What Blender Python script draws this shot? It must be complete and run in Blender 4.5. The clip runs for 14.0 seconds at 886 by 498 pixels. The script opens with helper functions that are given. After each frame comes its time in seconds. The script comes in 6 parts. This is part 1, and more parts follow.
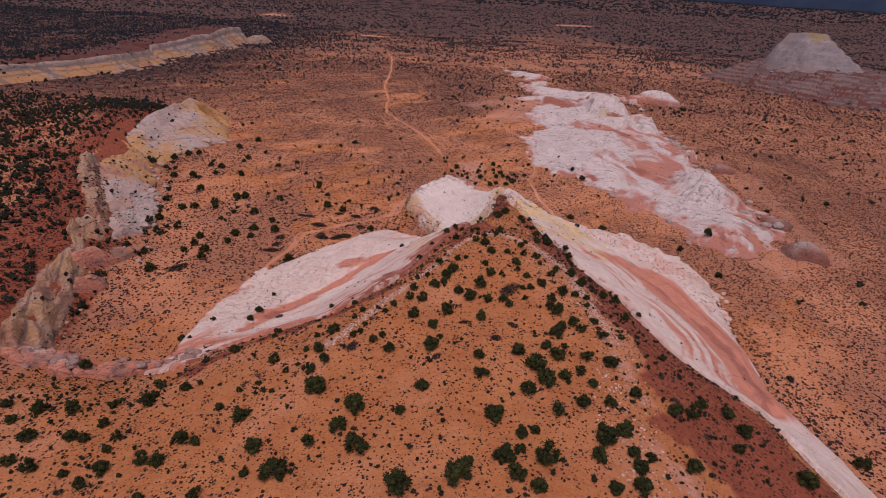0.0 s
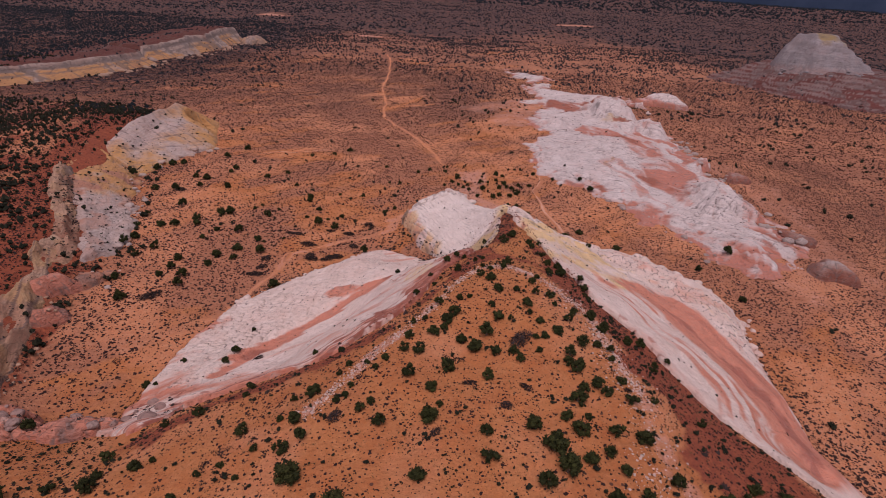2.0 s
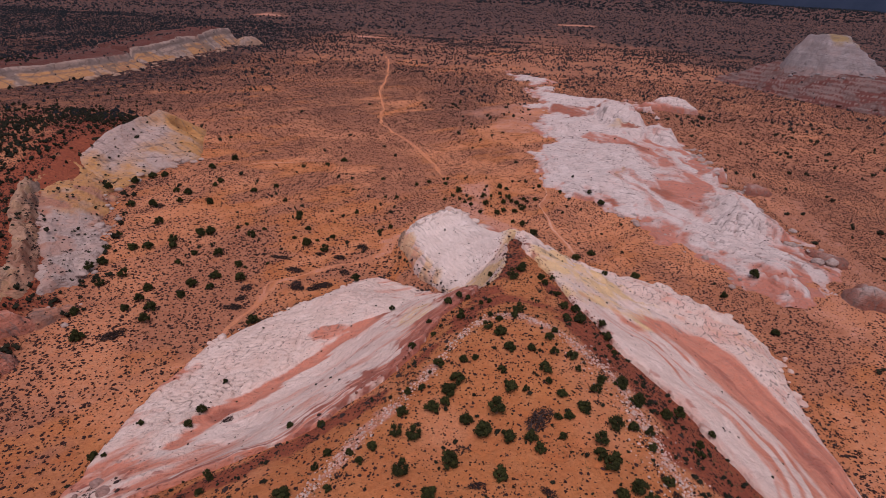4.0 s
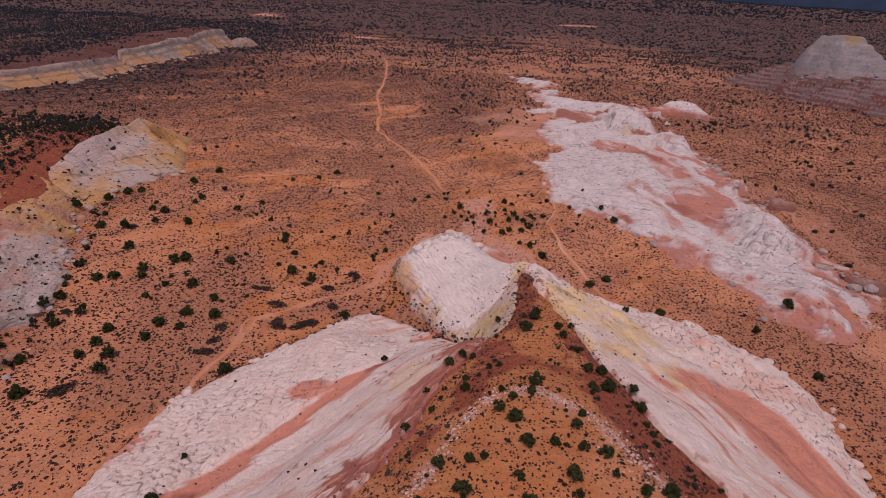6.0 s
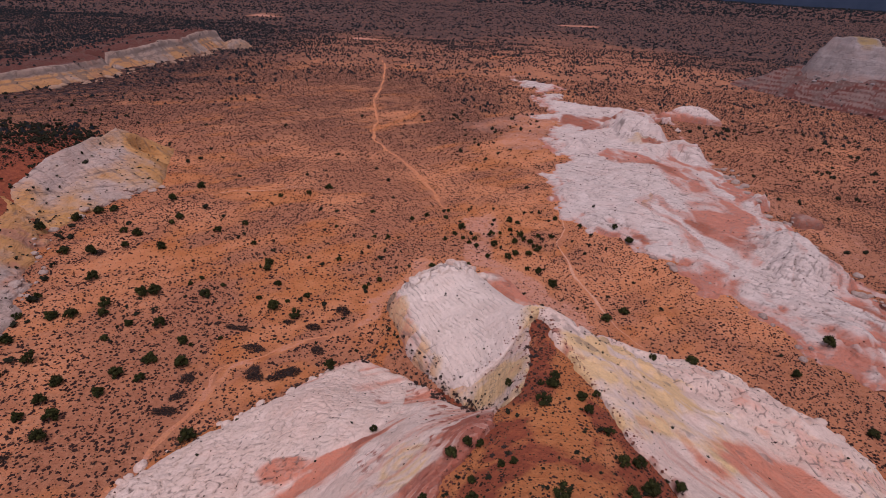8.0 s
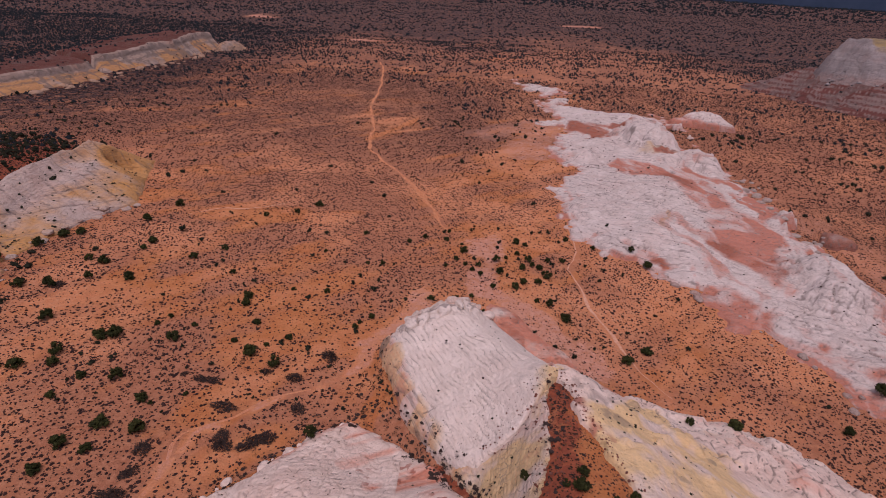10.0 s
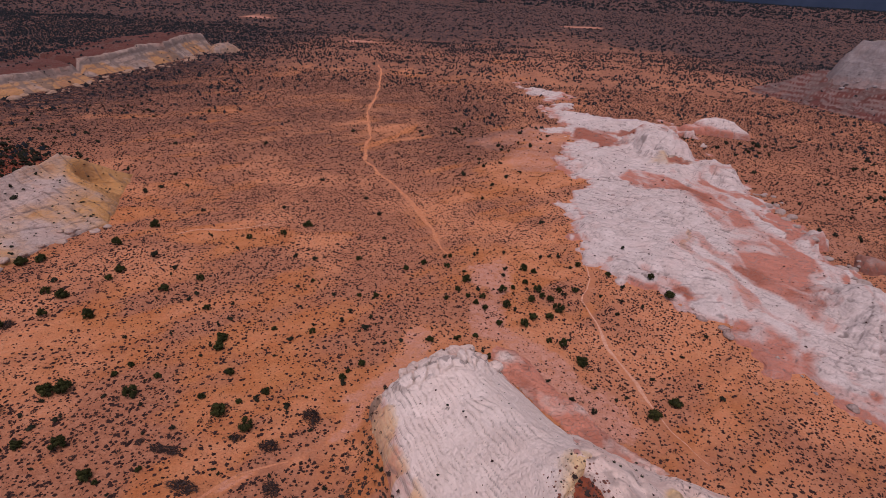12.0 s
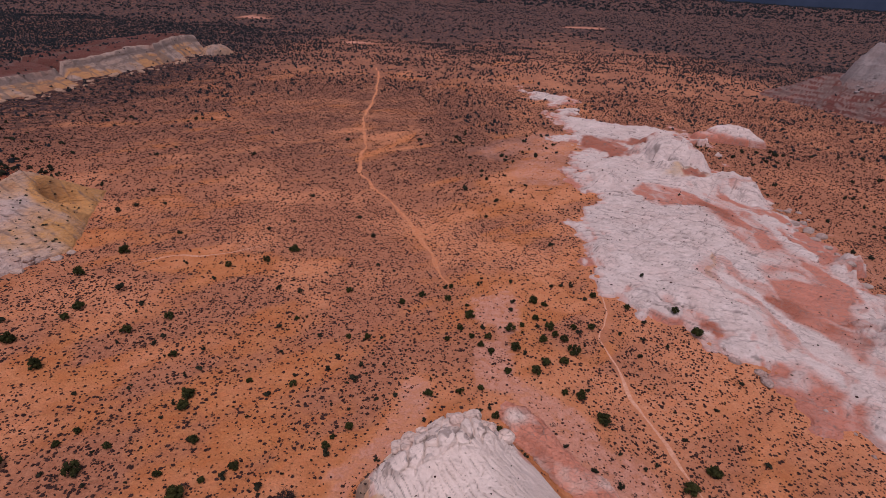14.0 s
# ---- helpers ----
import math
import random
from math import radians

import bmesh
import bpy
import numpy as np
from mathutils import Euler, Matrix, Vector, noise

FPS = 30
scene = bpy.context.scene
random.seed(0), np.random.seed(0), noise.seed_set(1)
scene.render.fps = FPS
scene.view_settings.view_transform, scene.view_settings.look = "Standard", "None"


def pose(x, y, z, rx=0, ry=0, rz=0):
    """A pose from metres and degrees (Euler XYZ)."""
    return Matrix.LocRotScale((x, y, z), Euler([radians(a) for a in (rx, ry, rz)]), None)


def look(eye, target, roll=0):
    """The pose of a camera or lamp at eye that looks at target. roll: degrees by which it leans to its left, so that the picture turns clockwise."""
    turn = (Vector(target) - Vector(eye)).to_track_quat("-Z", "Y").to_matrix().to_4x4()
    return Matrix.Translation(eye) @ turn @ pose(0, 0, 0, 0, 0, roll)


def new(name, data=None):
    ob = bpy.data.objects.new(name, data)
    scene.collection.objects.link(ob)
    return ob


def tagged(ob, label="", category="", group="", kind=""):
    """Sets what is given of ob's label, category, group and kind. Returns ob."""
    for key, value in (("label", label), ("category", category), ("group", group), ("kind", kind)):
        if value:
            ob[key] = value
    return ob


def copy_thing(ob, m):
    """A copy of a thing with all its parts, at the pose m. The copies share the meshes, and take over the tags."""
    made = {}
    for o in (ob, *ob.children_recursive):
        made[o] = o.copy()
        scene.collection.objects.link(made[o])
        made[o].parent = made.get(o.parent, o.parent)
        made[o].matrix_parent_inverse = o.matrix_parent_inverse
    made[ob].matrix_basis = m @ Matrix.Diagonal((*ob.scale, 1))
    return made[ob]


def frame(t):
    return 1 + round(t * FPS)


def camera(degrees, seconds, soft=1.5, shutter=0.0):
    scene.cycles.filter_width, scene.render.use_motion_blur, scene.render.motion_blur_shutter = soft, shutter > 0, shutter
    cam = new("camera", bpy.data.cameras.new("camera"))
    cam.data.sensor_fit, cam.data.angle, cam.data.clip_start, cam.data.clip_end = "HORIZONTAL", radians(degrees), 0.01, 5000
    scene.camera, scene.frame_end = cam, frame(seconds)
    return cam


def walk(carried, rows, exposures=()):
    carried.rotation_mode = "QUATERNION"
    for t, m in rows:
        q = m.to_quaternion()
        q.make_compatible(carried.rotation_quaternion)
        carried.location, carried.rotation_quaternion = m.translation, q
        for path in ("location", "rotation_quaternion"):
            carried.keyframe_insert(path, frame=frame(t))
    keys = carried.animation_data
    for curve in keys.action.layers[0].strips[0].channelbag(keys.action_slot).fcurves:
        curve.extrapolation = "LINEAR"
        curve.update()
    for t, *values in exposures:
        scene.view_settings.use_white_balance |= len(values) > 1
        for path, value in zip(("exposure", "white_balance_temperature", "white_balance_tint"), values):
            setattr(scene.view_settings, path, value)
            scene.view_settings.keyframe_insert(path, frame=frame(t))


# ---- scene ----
cam = camera(76.9, 14.0, soft=0.5)
METRES, EYE, TILT, LEAN, TURN = 140.0, 83.3, 0.0, 0.0, 0.0
ROWS = [
    (0.0, 0.0, 0.0, 0.0, 1.65, -25.5, -3.45),
    (0.5, -0.001, 0.0285, -0.0004, 1.63, -25.51, -3.45),
    (1.0, -0.0019, 0.0588, -0.0008, 1.63, -25.52, -3.46),
    (1.5, -0.0029, 0.0907, -0.0011, 1.64, -25.54, -3.46),
    (2.0, -0.004, 0.1239, -0.0016, 1.62, -25.54, -3.46),
    (2.5, -0.005, 0.1579, -0.002, 1.61, -25.55, -3.45),
    (3.0, -0.006, 0.1927, -0.0022, 1.61, -25.56, -3.44),
    (5.5, -0.0117, 0.3748, -0.0049, 1.59, -25.59, -3.43),
    (6.0, -0.0126, 0.4115, -0.0051, 1.6, -25.59, -3.41),
    (6.5, -0.0138, 0.448, -0.0051, 1.6, -25.59, -3.41),
    (7.0, -0.0147, 0.4848, -0.0049, 1.61, -25.59, -3.41),
    (7.5, -0.016, 0.5212, -0.0051, 1.59, -25.6, -3.43),
    (8.0, -0.0169, 0.5581, -0.0058, 1.58, -25.6, -3.4),
    (10.5, -0.0225, 0.742, -0.0071, 1.59, -25.58, -3.38),
    (11.0, -0.0237, 0.7786, -0.0072, 1.58, -25.57, -3.38),
    (11.5, -0.0245, 0.8153, -0.0077, 1.59, -25.58, -3.37),
    (12.0, -0.0258, 0.8521, -0.0083, 1.58, -25.58, -3.38),
    (12.5, -0.0268, 0.8888, -0.0084, 1.57, -25.59, -3.37),
    (13.0, -0.0283, 0.9258, -0.0085, 1.55, -25.59, -3.37),
    (13.5, -0.0295, 0.9626, -0.0082, 1.56, -25.6, -3.37),
    (14.0, -0.0311, 0.9994, -0.0089, 1.55, -25.59, -3.39),
]
walk(cam, [(t, pose(0, 0, EYE, TILT, LEAN, TURN) @ pose(METRES * x, METRES * y, METRES * z, 90 + pitch, roll, yaw)) for t, x, y, z, yaw, pitch, roll in ROWS], exposures=[(0.0, -0.15, 6150, 27), (14.0, -0.15, 6150, 27)])

# ---- sky and sun: high thin overcast ----
SUN_HIGH, SUN_FROM = 66, 190
world = bpy.data.worlds.new("sky")
scene.world = world
world.use_nodes = True
wn = world.node_tree.nodes
sky = wn.new("ShaderNodeTexSky")
sky.sky_type, sky.sun_disc = "NISHITA", False
sky.sun_elevation, sky.sun_rotation = radians(SUN_HIGH), radians(SUN_FROM)
sky.altitude, sky.dust_density = 1800, 2.0
wn["Background"].inputs["Strength"].default_value = 0.105
grey = wn.new("ShaderNodeHueSaturation")
grey.inputs["Saturation"].default_value = 0.3
world.node_tree.links.new(sky.outputs["Color"], grey.inputs["Color"])
world.node_tree.links.new(grey.outputs["Color"], wn["Background"].inputs["Color"])
lamp = bpy.data.lights.new("sun", "SUN")
lamp.energy, lamp.angle, lamp.color = 2.2, radians(32), (1.0, 0.88, 0.78)
sun = new("sun", lamp)
a, e = radians(SUN_FROM), radians(SUN_HIGH)
sun.matrix_world = look((0, 0, 0), (-math.sin(a) * math.cos(e), -math.cos(a) * math.cos(e), -math.sin(e)))

# ---- materials ----
def material(name, rough=0.9):
    m = bpy.data.materials.new(name)
    m.use_nodes = True
    n, l = m.node_tree.nodes, m.node_tree.links
    b = n["Principled BSDF"]
    b.inputs["Roughness"].default_value = rough
    b.inputs["Specular IOR Level"].default_value = 0.15
    return m, n, l, b


def coords(n, l, scale=(1, 1, 1)):
    c = n.new("ShaderNodeNewGeometry")
    v = n.new("ShaderNodeVectorMath")
    v.operation = "MULTIPLY"
    v.inputs[1].default_value = scale
    l.new(c.outputs["Position"], v.inputs[0])
    return v.outputs[0]


def noise_of(n, l, at, size, detail=4.0, rough=0.55, low=0.35, high=0.65, warp=0.0):
    """Noise of the given size in metres, stretched to 0..1 between low and high."""
    t = n.new("ShaderNodeTexNoise")
    t.inputs["Scale"].default_value, t.inputs["Detail"].default_value = 1 / size, detail
    t.inputs["Roughness"].default_value, t.inputs["Distortion"].default_value = rough, warp
    l.new(at, t.inputs["Vector"])
    r = n.new("ShaderNodeMapRange")
    r.inputs["From Min"].default_value, r.inputs["From Max"].default_value = low, high
    l.new(t.outputs[0], r.inputs["Value"])
    return r.outputs[0]


def maths(n, l, op, a, b):
    m = n.new("ShaderNodeMath")
    m.operation = op
    for k, v in enumerate((a, b)):
        if hasattr(v, "links"):
            l.new(v, m.inputs[k])
        else:
            m.inputs[k].default_value = v
    m.use_clamp = True
    return m.outputs[0]


def mixed(n, l, f, a, b):
    m = n.new("ShaderNodeMix")
    m.data_type = "RGBA"
    for k, v in ((0, f), (6, a), (7, b)):
        if hasattr(v, "links"):
            l.new(v, m.inputs[k])
        elif k:
            m.inputs[k].default_value = (*v, 1)
        else:
            m.inputs[k].default_value = v
    return m.outputs[2]


def bumped(n, l, b, heights):
    """Chain of bumps: pairs of height and depth in metres."""
    last = None
    for h, depth in heights:
        u = n.new("ShaderNodeBump")
        u.inputs["Distance"].default_value = depth
        u.inputs["Strength"].default_value = 0.9
        l.new(h, u.inputs["Height"])
        if last:
            l.new(last, u.inputs["Normal"])
        last = u.outputs[0]
    l.new(last, b.inputs["Normal"])


def masks(n, l, name):
    a = n.new("ShaderNodeAttribute")
    a.attribute_name = name
    s = n.new("ShaderNodeSeparateColor")
    l.new(a.outputs["Color"], s.inputs[0])
    return s.outputs[0], s.outputs[1], s.outputs[2], a.outputs["Alpha"]


def ground_material():
    m, n, l, b = material("desert_soil", 0.95)
    at = coords(n, l)
    red, crust, pale, pinkish = masks(n, l, "soil")
    grain = noise_of(n, l, at, 0.5, 5, 0.65, 0.3, 0.7)
    blot = noise_of(n, l, at, 7, 5, 0.6, 0.36, 0.66, 0.3)
    fine = noise_of(n, l, at, 1.6, 6, 0.7, 0.4, 0.66)
    c = mixed(n, l, blot, (0.63, 0.228, 0.080), (0.52, 0.162, 0.056))
    c = mixed(n, l, maths(n, l, "MULTIPLY", fine, 0.45), c, (0.68, 0.30, 0.13))
    edge = maths(n, l, "ADD", maths(n, l, "MULTIPLY", fine, 0.5), maths(n, l, "MULTIPLY", blot, 0.5))

    def masked(k, soft=0.35):
        t = n.new("ShaderNodeMapRange")
        s = maths(n, l, "MULTIPLY", edge, soft)
        l.new(maths(n, l, "SUBTRACT", k, s), t.inputs["Value"])
        t.inputs["From Min"].default_value, t.inputs["From Max"].default_value = 0.12, 0.5
        return t.outputs[0]
    c = mixed(n, l, maths(n, l, "MULTIPLY", masked(crust), 0.75), c, mixed(n, l, fine, (0.37, 0.148, 0.092), (0.54, 0.245, 0.155)))
    c = mixed(n, l, maths(n, l, "MULTIPLY", masked(pale), 0.8), c, mixed(n, l, fine, (0.71, 0.27, 0.125), (0.75, 0.345, 0.195)))
    c = mixed(n, l, maths(n, l, "MULTIPLY", masked(pinkish, 0.6), 0.85), c, mixed(n, l, fine, (0.70, 0.36, 0.27), (0.60, 0.25, 0.16)))
    c = mixed(n, l, masked(red), c, mixed(n, l, fine, (0.285, 0.070, 0.040), (0.43, 0.118, 0.056)))
    dots = n.new("ShaderNodeTexVoronoi")
    dots.inputs["Scale"].default_value = 1.35
    l.new(at, dots.inputs["Vector"])
    spot = n.new("ShaderNodeMapRange")
    spot.inputs["From Min"].default_value, spot.inputs["From Max"].default_value = 0.42, 0.28
    l.new(dots.outputs["Distance"], spot.inputs["Value"])
    tone = n.new("ShaderNodeSeparateColor")
    l.new(dots.outputs["Color"], tone.inputs[0])
    scrub_haze = n.new("ShaderNodeAttribute")
    scrub_haze.attribute_name = "scrub_haze"
    some = maths(n, l, "GREATER_THAN", maths(n, l, "ADD", maths(n, l, "MULTIPLY", scrub_haze.outputs["Fac"], 0.9), maths(n, l, "SUBTRACT", maths(n, l, "MULTIPLY", blot, 0.3), 0.15)), tone.outputs[0])
    bare = maths(n, l, "SUBTRACT", 1.0, maths(n, l, "MULTIPLY", maths(n, l, "ADD", pinkish, maths(n, l, "MULTIPLY", pale, 0.3)), 0.8))
    c = mixed(n, l, maths(n, l, "MULTIPLY", maths(n, l, "MULTIPLY", spot.outputs[0], some), maths(n, l, "MULTIPLY", bare, 0.95)), c, (0.085, 0.045, 0.035))
    # distant scrub tone; its blue-black also paints in the haze
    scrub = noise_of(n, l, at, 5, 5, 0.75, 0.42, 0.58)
    k = maths(n, l, "MULTIPLY", scrub_haze.outputs["Fac"], maths(n, l, "ADD", maths(n, l, "MULTIPLY", scrub, 0.7), 0.55))
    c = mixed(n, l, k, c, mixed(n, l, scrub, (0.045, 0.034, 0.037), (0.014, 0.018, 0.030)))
    c = mixed(n, l, maths(n, l, "MULTIPLY", grain, 0.28), c, (0.16, 0.07, 0.04))
    l.new(c, b.inputs["Base Color"])
    bumped(n, l, b, ((blot, 0.35), (fine, 0.22), (grain, 0.1)))
    return m


def rock_material(name, white, shade, pink, yellow, turn=0, stretch=1.6, plate=1.5, seams=0.7, dark=(0.27, 0.075, 0.045), thick=0.8, banding=0.35, peach=0.6, relief=1.0):
    """Slickrock: pale beds with fine crossbeds, cracked into plates, stained pink, yellow and red where the masks say."""
    m, n, l, b = material(name, 0.92)
    at = coords(n, l)
    pinkish, yellowish, red, grime_shade = masks(n, l, "stain")
    blot = noise_of(n, l, at, 5, 5, 0.6, 0.35, 0.68, 0.4)
    fine = noise_of(n, l, at, 0.9, 6, 0.7, 0.35, 0.7)
    bed = noise_of(n, l, coords(n, l, (0.12, 0.12, 1.6)), thick, 5, 0.65, 0.32, 0.68, 0.6)
    vor = n.new("ShaderNodeTexVoronoi")
    vor.feature = "DISTANCE_TO_EDGE"
    vor.inputs["Scale"].default_value = 1 / plate
    swirl = n.new("ShaderNodeVectorMath")
    swirl.operation = "ADD"
    wob = n.new("ShaderNodeTexNoise")
    wob.inputs["Scale"].default_value, wob.inputs["Detail"].default_value = 0.6, 4
    l.new(at, wob.inputs["Vector"])
    l.new(at, swirl.inputs[0])
    l.new(wob.outputs["Color"], swirl.inputs[1])
    grain = n.new("ShaderNodeMapping")
    grain.vector_type = "TEXTURE"
    grain.inputs["Rotation"].default_value = (0, 0, radians(turn))
    grain.inputs["Scale"].default_value = (stretch, 1, 1)
    l.new(swirl.outputs[0], grain.inputs["Vector"])
    l.new(grain.outputs[0], vor.inputs["Vector"])
    crack = n.new("ShaderNodeMapRange")
    crack.inputs["From Max"].default_value = 0.075
    l.new(vor.outputs["Distance"], crack.inputs["Value"])
    # thin grooves along the grain: level lines of drawn-out noise
    groove = None
    for size, width in ((2.3, 0.03), (5.0, 0.02)):
        g = n.new("ShaderNodeMapping")
        g.vector_type = "TEXTURE"
        g.inputs["Rotation"].default_value = (0, 0, radians(turn))
        g.inputs["Scale"].default_value = (stretch * 1.5, 1, 1)
        l.new(at, g.inputs["Vector"])
        t = n.new("ShaderNodeTexNoise")
        t.inputs["Scale"].default_value, t.inputs["Detail"].default_value, t.inputs["Distortion"].default_value = 1 / size, 3, 0.5
        l.new(g.outputs[0], t.inputs["Vector"])
        k = n.new("ShaderNodeMath")
        k.operation = "PINGPONG"
        l.new(t.outputs[0], k.inputs[0])
        k.inputs[1].default_value = 0.125
        r = n.new("ShaderNodeMapRange")
        r.inputs["From Min"].default_value, r.inputs["From Max"].default_value = 0.0, width
        l.new(k.outputs[0], r.inputs["Value"])
        groove = r.outputs[0] if groove is None else maths(n, l, "MULTIPLY", groove, r.outputs[0])
    c = mixed(n, l, blot, white, shade)
    wash = noise_of(n, l, at, 11, 6, 0.65, 0.45, 0.72, 0.5)
    c = mixed(n, l, maths(n, l, "MULTIPLY", wash, peach), c, tuple(0.55 * a + 0.45 * b for a, b in zip(pink, white)))
    c = mixed(n, l, maths(n, l, "MULTIPLY", bed, banding), c, tuple(0.74 * v for v in shade))

    def masked(k):
        t = n.new("ShaderNodeMapRange")
        s = maths(n, l, "MULTIPLY", maths(n, l, "ADD", maths(n, l, "MULTIPLY", blot, 0.5), maths(n, l, "MULTIPLY", bed, 0.4)), 0.42)
        l.new(maths(n, l, "SUBTRACT", k, s), t.inputs["Value"])
        t.inputs["From Min"].default_value, t.inputs["From Max"].default_value = 0.04, 0.56
        return t.outputs[0]
    c = mixed(n, l, masked(yellowish), c, mixed(n, l, bed, yellow, tuple(0.85 * v for v in yellow)))
    c = mixed(n, l, masked(pinkish), c, mixed(n, l, bed, pink, tuple(0.8 * v for v in pink)))
    c = mixed(n, l, masked(red), c, mixed(n, l, bed, dark, tuple(0.7 * v for v in dark)))
    # weathered grime, and painted shade in the cracks between plates
    c = mixed(n, l, maths(n, l, "MULTIPLY", masked(grime_shade), 0.7), c, (0.17, 0.13, 0.12))
    seam = maths(n, l, "SUBTRACT", 1.0, crack.outputs[0])
    c = mixed(n, l, maths(n, l, "MULTIPLY", maths(n, l, "MULTIPLY", seam, noise_of(n, l, at, 9, 3, 0.6, 0.42, 0.6)), seams), c, tuple(0.4 * v for v in shade))
    c = mixed(n, l, maths(n, l, "MULTIPLY", maths(n, l, "SUBTRACT", 1.0, groove), 0.1), c, tuple(0.5 * v for v in shade))
    c = mixed(n, l, maths(n, l, "MULTIPLY", fine, 0.2), c, tuple(0.6 * v for v in shade))
    l.new(c, b.inputs["Base Color"])
    bumped(n, l, b, ((crack.outputs[0], 0.08 * seams / 0.4), (groove, 0.09 * relief), (blot, 0.5), (bed, 0.3 * relief), (fine, 0.16)))
    return m


def foliage_material(name, a, c):
    m, n, l, b = material(name, 0.8)
    at = coords(n, l)
    g = n.new("ShaderNodeNewGeometry")
    k = mixed(n, l, g.outputs["Random Per Island"], a, c)
    o = n.new("ShaderNodeObjectInfo")
    k = mixed(n, l, maths(n, l, "MULTIPLY", o.outputs["Random"], 0.45), k, tuple(0.62 * v for v in a))
    k = mixed(n, l, maths(n, l, "MULTIPLY", noise_of(n, l, at, 0.25), 0.4), k, tuple(0.5 * v for v in a))
    l.new(k, b.inputs["Base Color"])
    return m


def bark_material():
    m, n, l, b = material("bark", 0.9)
    g = noise_of(n, l, coords(n, l, (1, 1, 0.2)), 0.06)
    l.new(mixed(n, l, g, (0.13, 0.09, 0.07), (0.24, 0.18, 0.14)), b.inputs["Base Color"])
    bumped(n, l, b, ((g, 0.02),))
    return m


def path_material():
    m, n, l, b = material("trodden_sand", 0.95)
    at = coords(n, l)
    fine = noise_of(n, l, at, 0.8, 5, 0.65, 0.3, 0.7)
    l.new(mixed(n, l, fine, (0.70, 0.40, 0.28), (0.55, 0.25, 0.15)), b.inputs["Base Color"])
    bumped(n, l, b, ((fine, 0.12),))
    return m


SOIL = ground_material()
PATH = path_material()
WHITE = ((0.90, 0.72, 0.645), (0.77, 0.58, 0.50), (0.72, 0.265, 0.17), (0.86, 0.58, 0.31))
WHITE_ROCK = rock_material("white_sandstone", *WHITE, 20, 1.5, 1.3, 0.6)
PLATE_ROCK = rock_material("plated_sandstone", *WHITE, 40, 1.6, 1.5, 0.3, (0.44, 0.13, 0.085), peach=0.35, relief=0.3)
DOME_ROCK = rock_material("grooved_sandstone", (0.93, 0.775, 0.705), (0.82, 0.665, 0.595), *WHITE[2:], 115, 5.0, 0.9, 0.12, peach=0.12, relief=0.5)
BAND_ROCK = rock_material("banded_sandstone", *WHITE, 140, 2.6, 1.2, 0.2, (0.50, 0.16, 0.11), peach=0.4, relief=0.3)
PAVE_ROCK = rock_material("pavement_sandstone", (0.80, 0.675, 0.64), (0.63, 0.515, 0.48), (0.60, 0.225, 0.155), (0.60, 0.38, 0.19), 150, 2.2, 2.6, 0.45, (0.44, 0.135, 0.08), peach=0.3, relief=0.6)
TAN_ROCK = rock_material("tan_sandstone", (0.68, 0.46, 0.33), (0.48, 0.28, 0.185), (0.54, 0.26, 0.17), (0.62, 0.36, 0.16), 70, 3.0, 2.0, 0.5)
GOLD_ROCK = rock_material("golden_sandstone", (0.68, 0.53, 0.48), (0.54, 0.40, 0.35), (0.56, 0.25, 0.16), (0.68, 0.34, 0.12), 60, 2.2, 1.6, 0.4)
# The cap's dark red is lowered further to hold the view's corner darkening.
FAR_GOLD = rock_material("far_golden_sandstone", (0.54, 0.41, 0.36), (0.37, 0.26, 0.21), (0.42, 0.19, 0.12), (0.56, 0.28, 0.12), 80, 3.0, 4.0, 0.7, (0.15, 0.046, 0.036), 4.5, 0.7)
# Butte stone is dimmed and greyed, corner darkening put into its colour.
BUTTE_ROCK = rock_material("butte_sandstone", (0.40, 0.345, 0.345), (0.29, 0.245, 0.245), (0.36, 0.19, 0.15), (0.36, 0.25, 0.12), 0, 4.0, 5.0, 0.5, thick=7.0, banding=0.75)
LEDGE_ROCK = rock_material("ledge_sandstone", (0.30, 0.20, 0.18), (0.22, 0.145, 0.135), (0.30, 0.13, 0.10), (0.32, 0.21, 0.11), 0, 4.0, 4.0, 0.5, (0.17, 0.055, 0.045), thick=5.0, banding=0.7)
GREY_ROCK = rock_material("grey_sandstone", (0.60, 0.49, 0.45), (0.44, 0.34, 0.30), (0.44, 0.19, 0.14), (0.46, 0.30, 0.15), 30, 2.0, 1.4, 0.5)
JUNIPER = foliage_material("juniper_green", (0.019, 0.022, 0.007), (0.070, 0.072, 0.020))
# Distant woods: juniper shifted to blue, with the haze painted into the foliage.
HAZED_JUNIPER = foliage_material("hazed_juniper_green", (0.014, 0.018, 0.023), (0.026, 0.031, 0.038))
SCRUB = foliage_material("scrub_brown_green", (0.017, 0.018, 0.011), (0.042, 0.042, 0.023))
LITTER = foliage_material("dry_litter", (0.034, 0.017, 0.011), (0.105, 0.05, 0.028))
SAGE = foliage_material("sage_grey", (0.034, 0.016, 0.014), (0.080, 0.038, 0.032))
GRASS = foliage_material("dry_grass", (0.11, 0.085, 0.04), (0.19, 0.14, 0.07))
TWIG = foliage_material("dry_twigs", (0.045, 0.028, 0.024), (0.085, 0.056, 0.05))
BARK = bark_material()

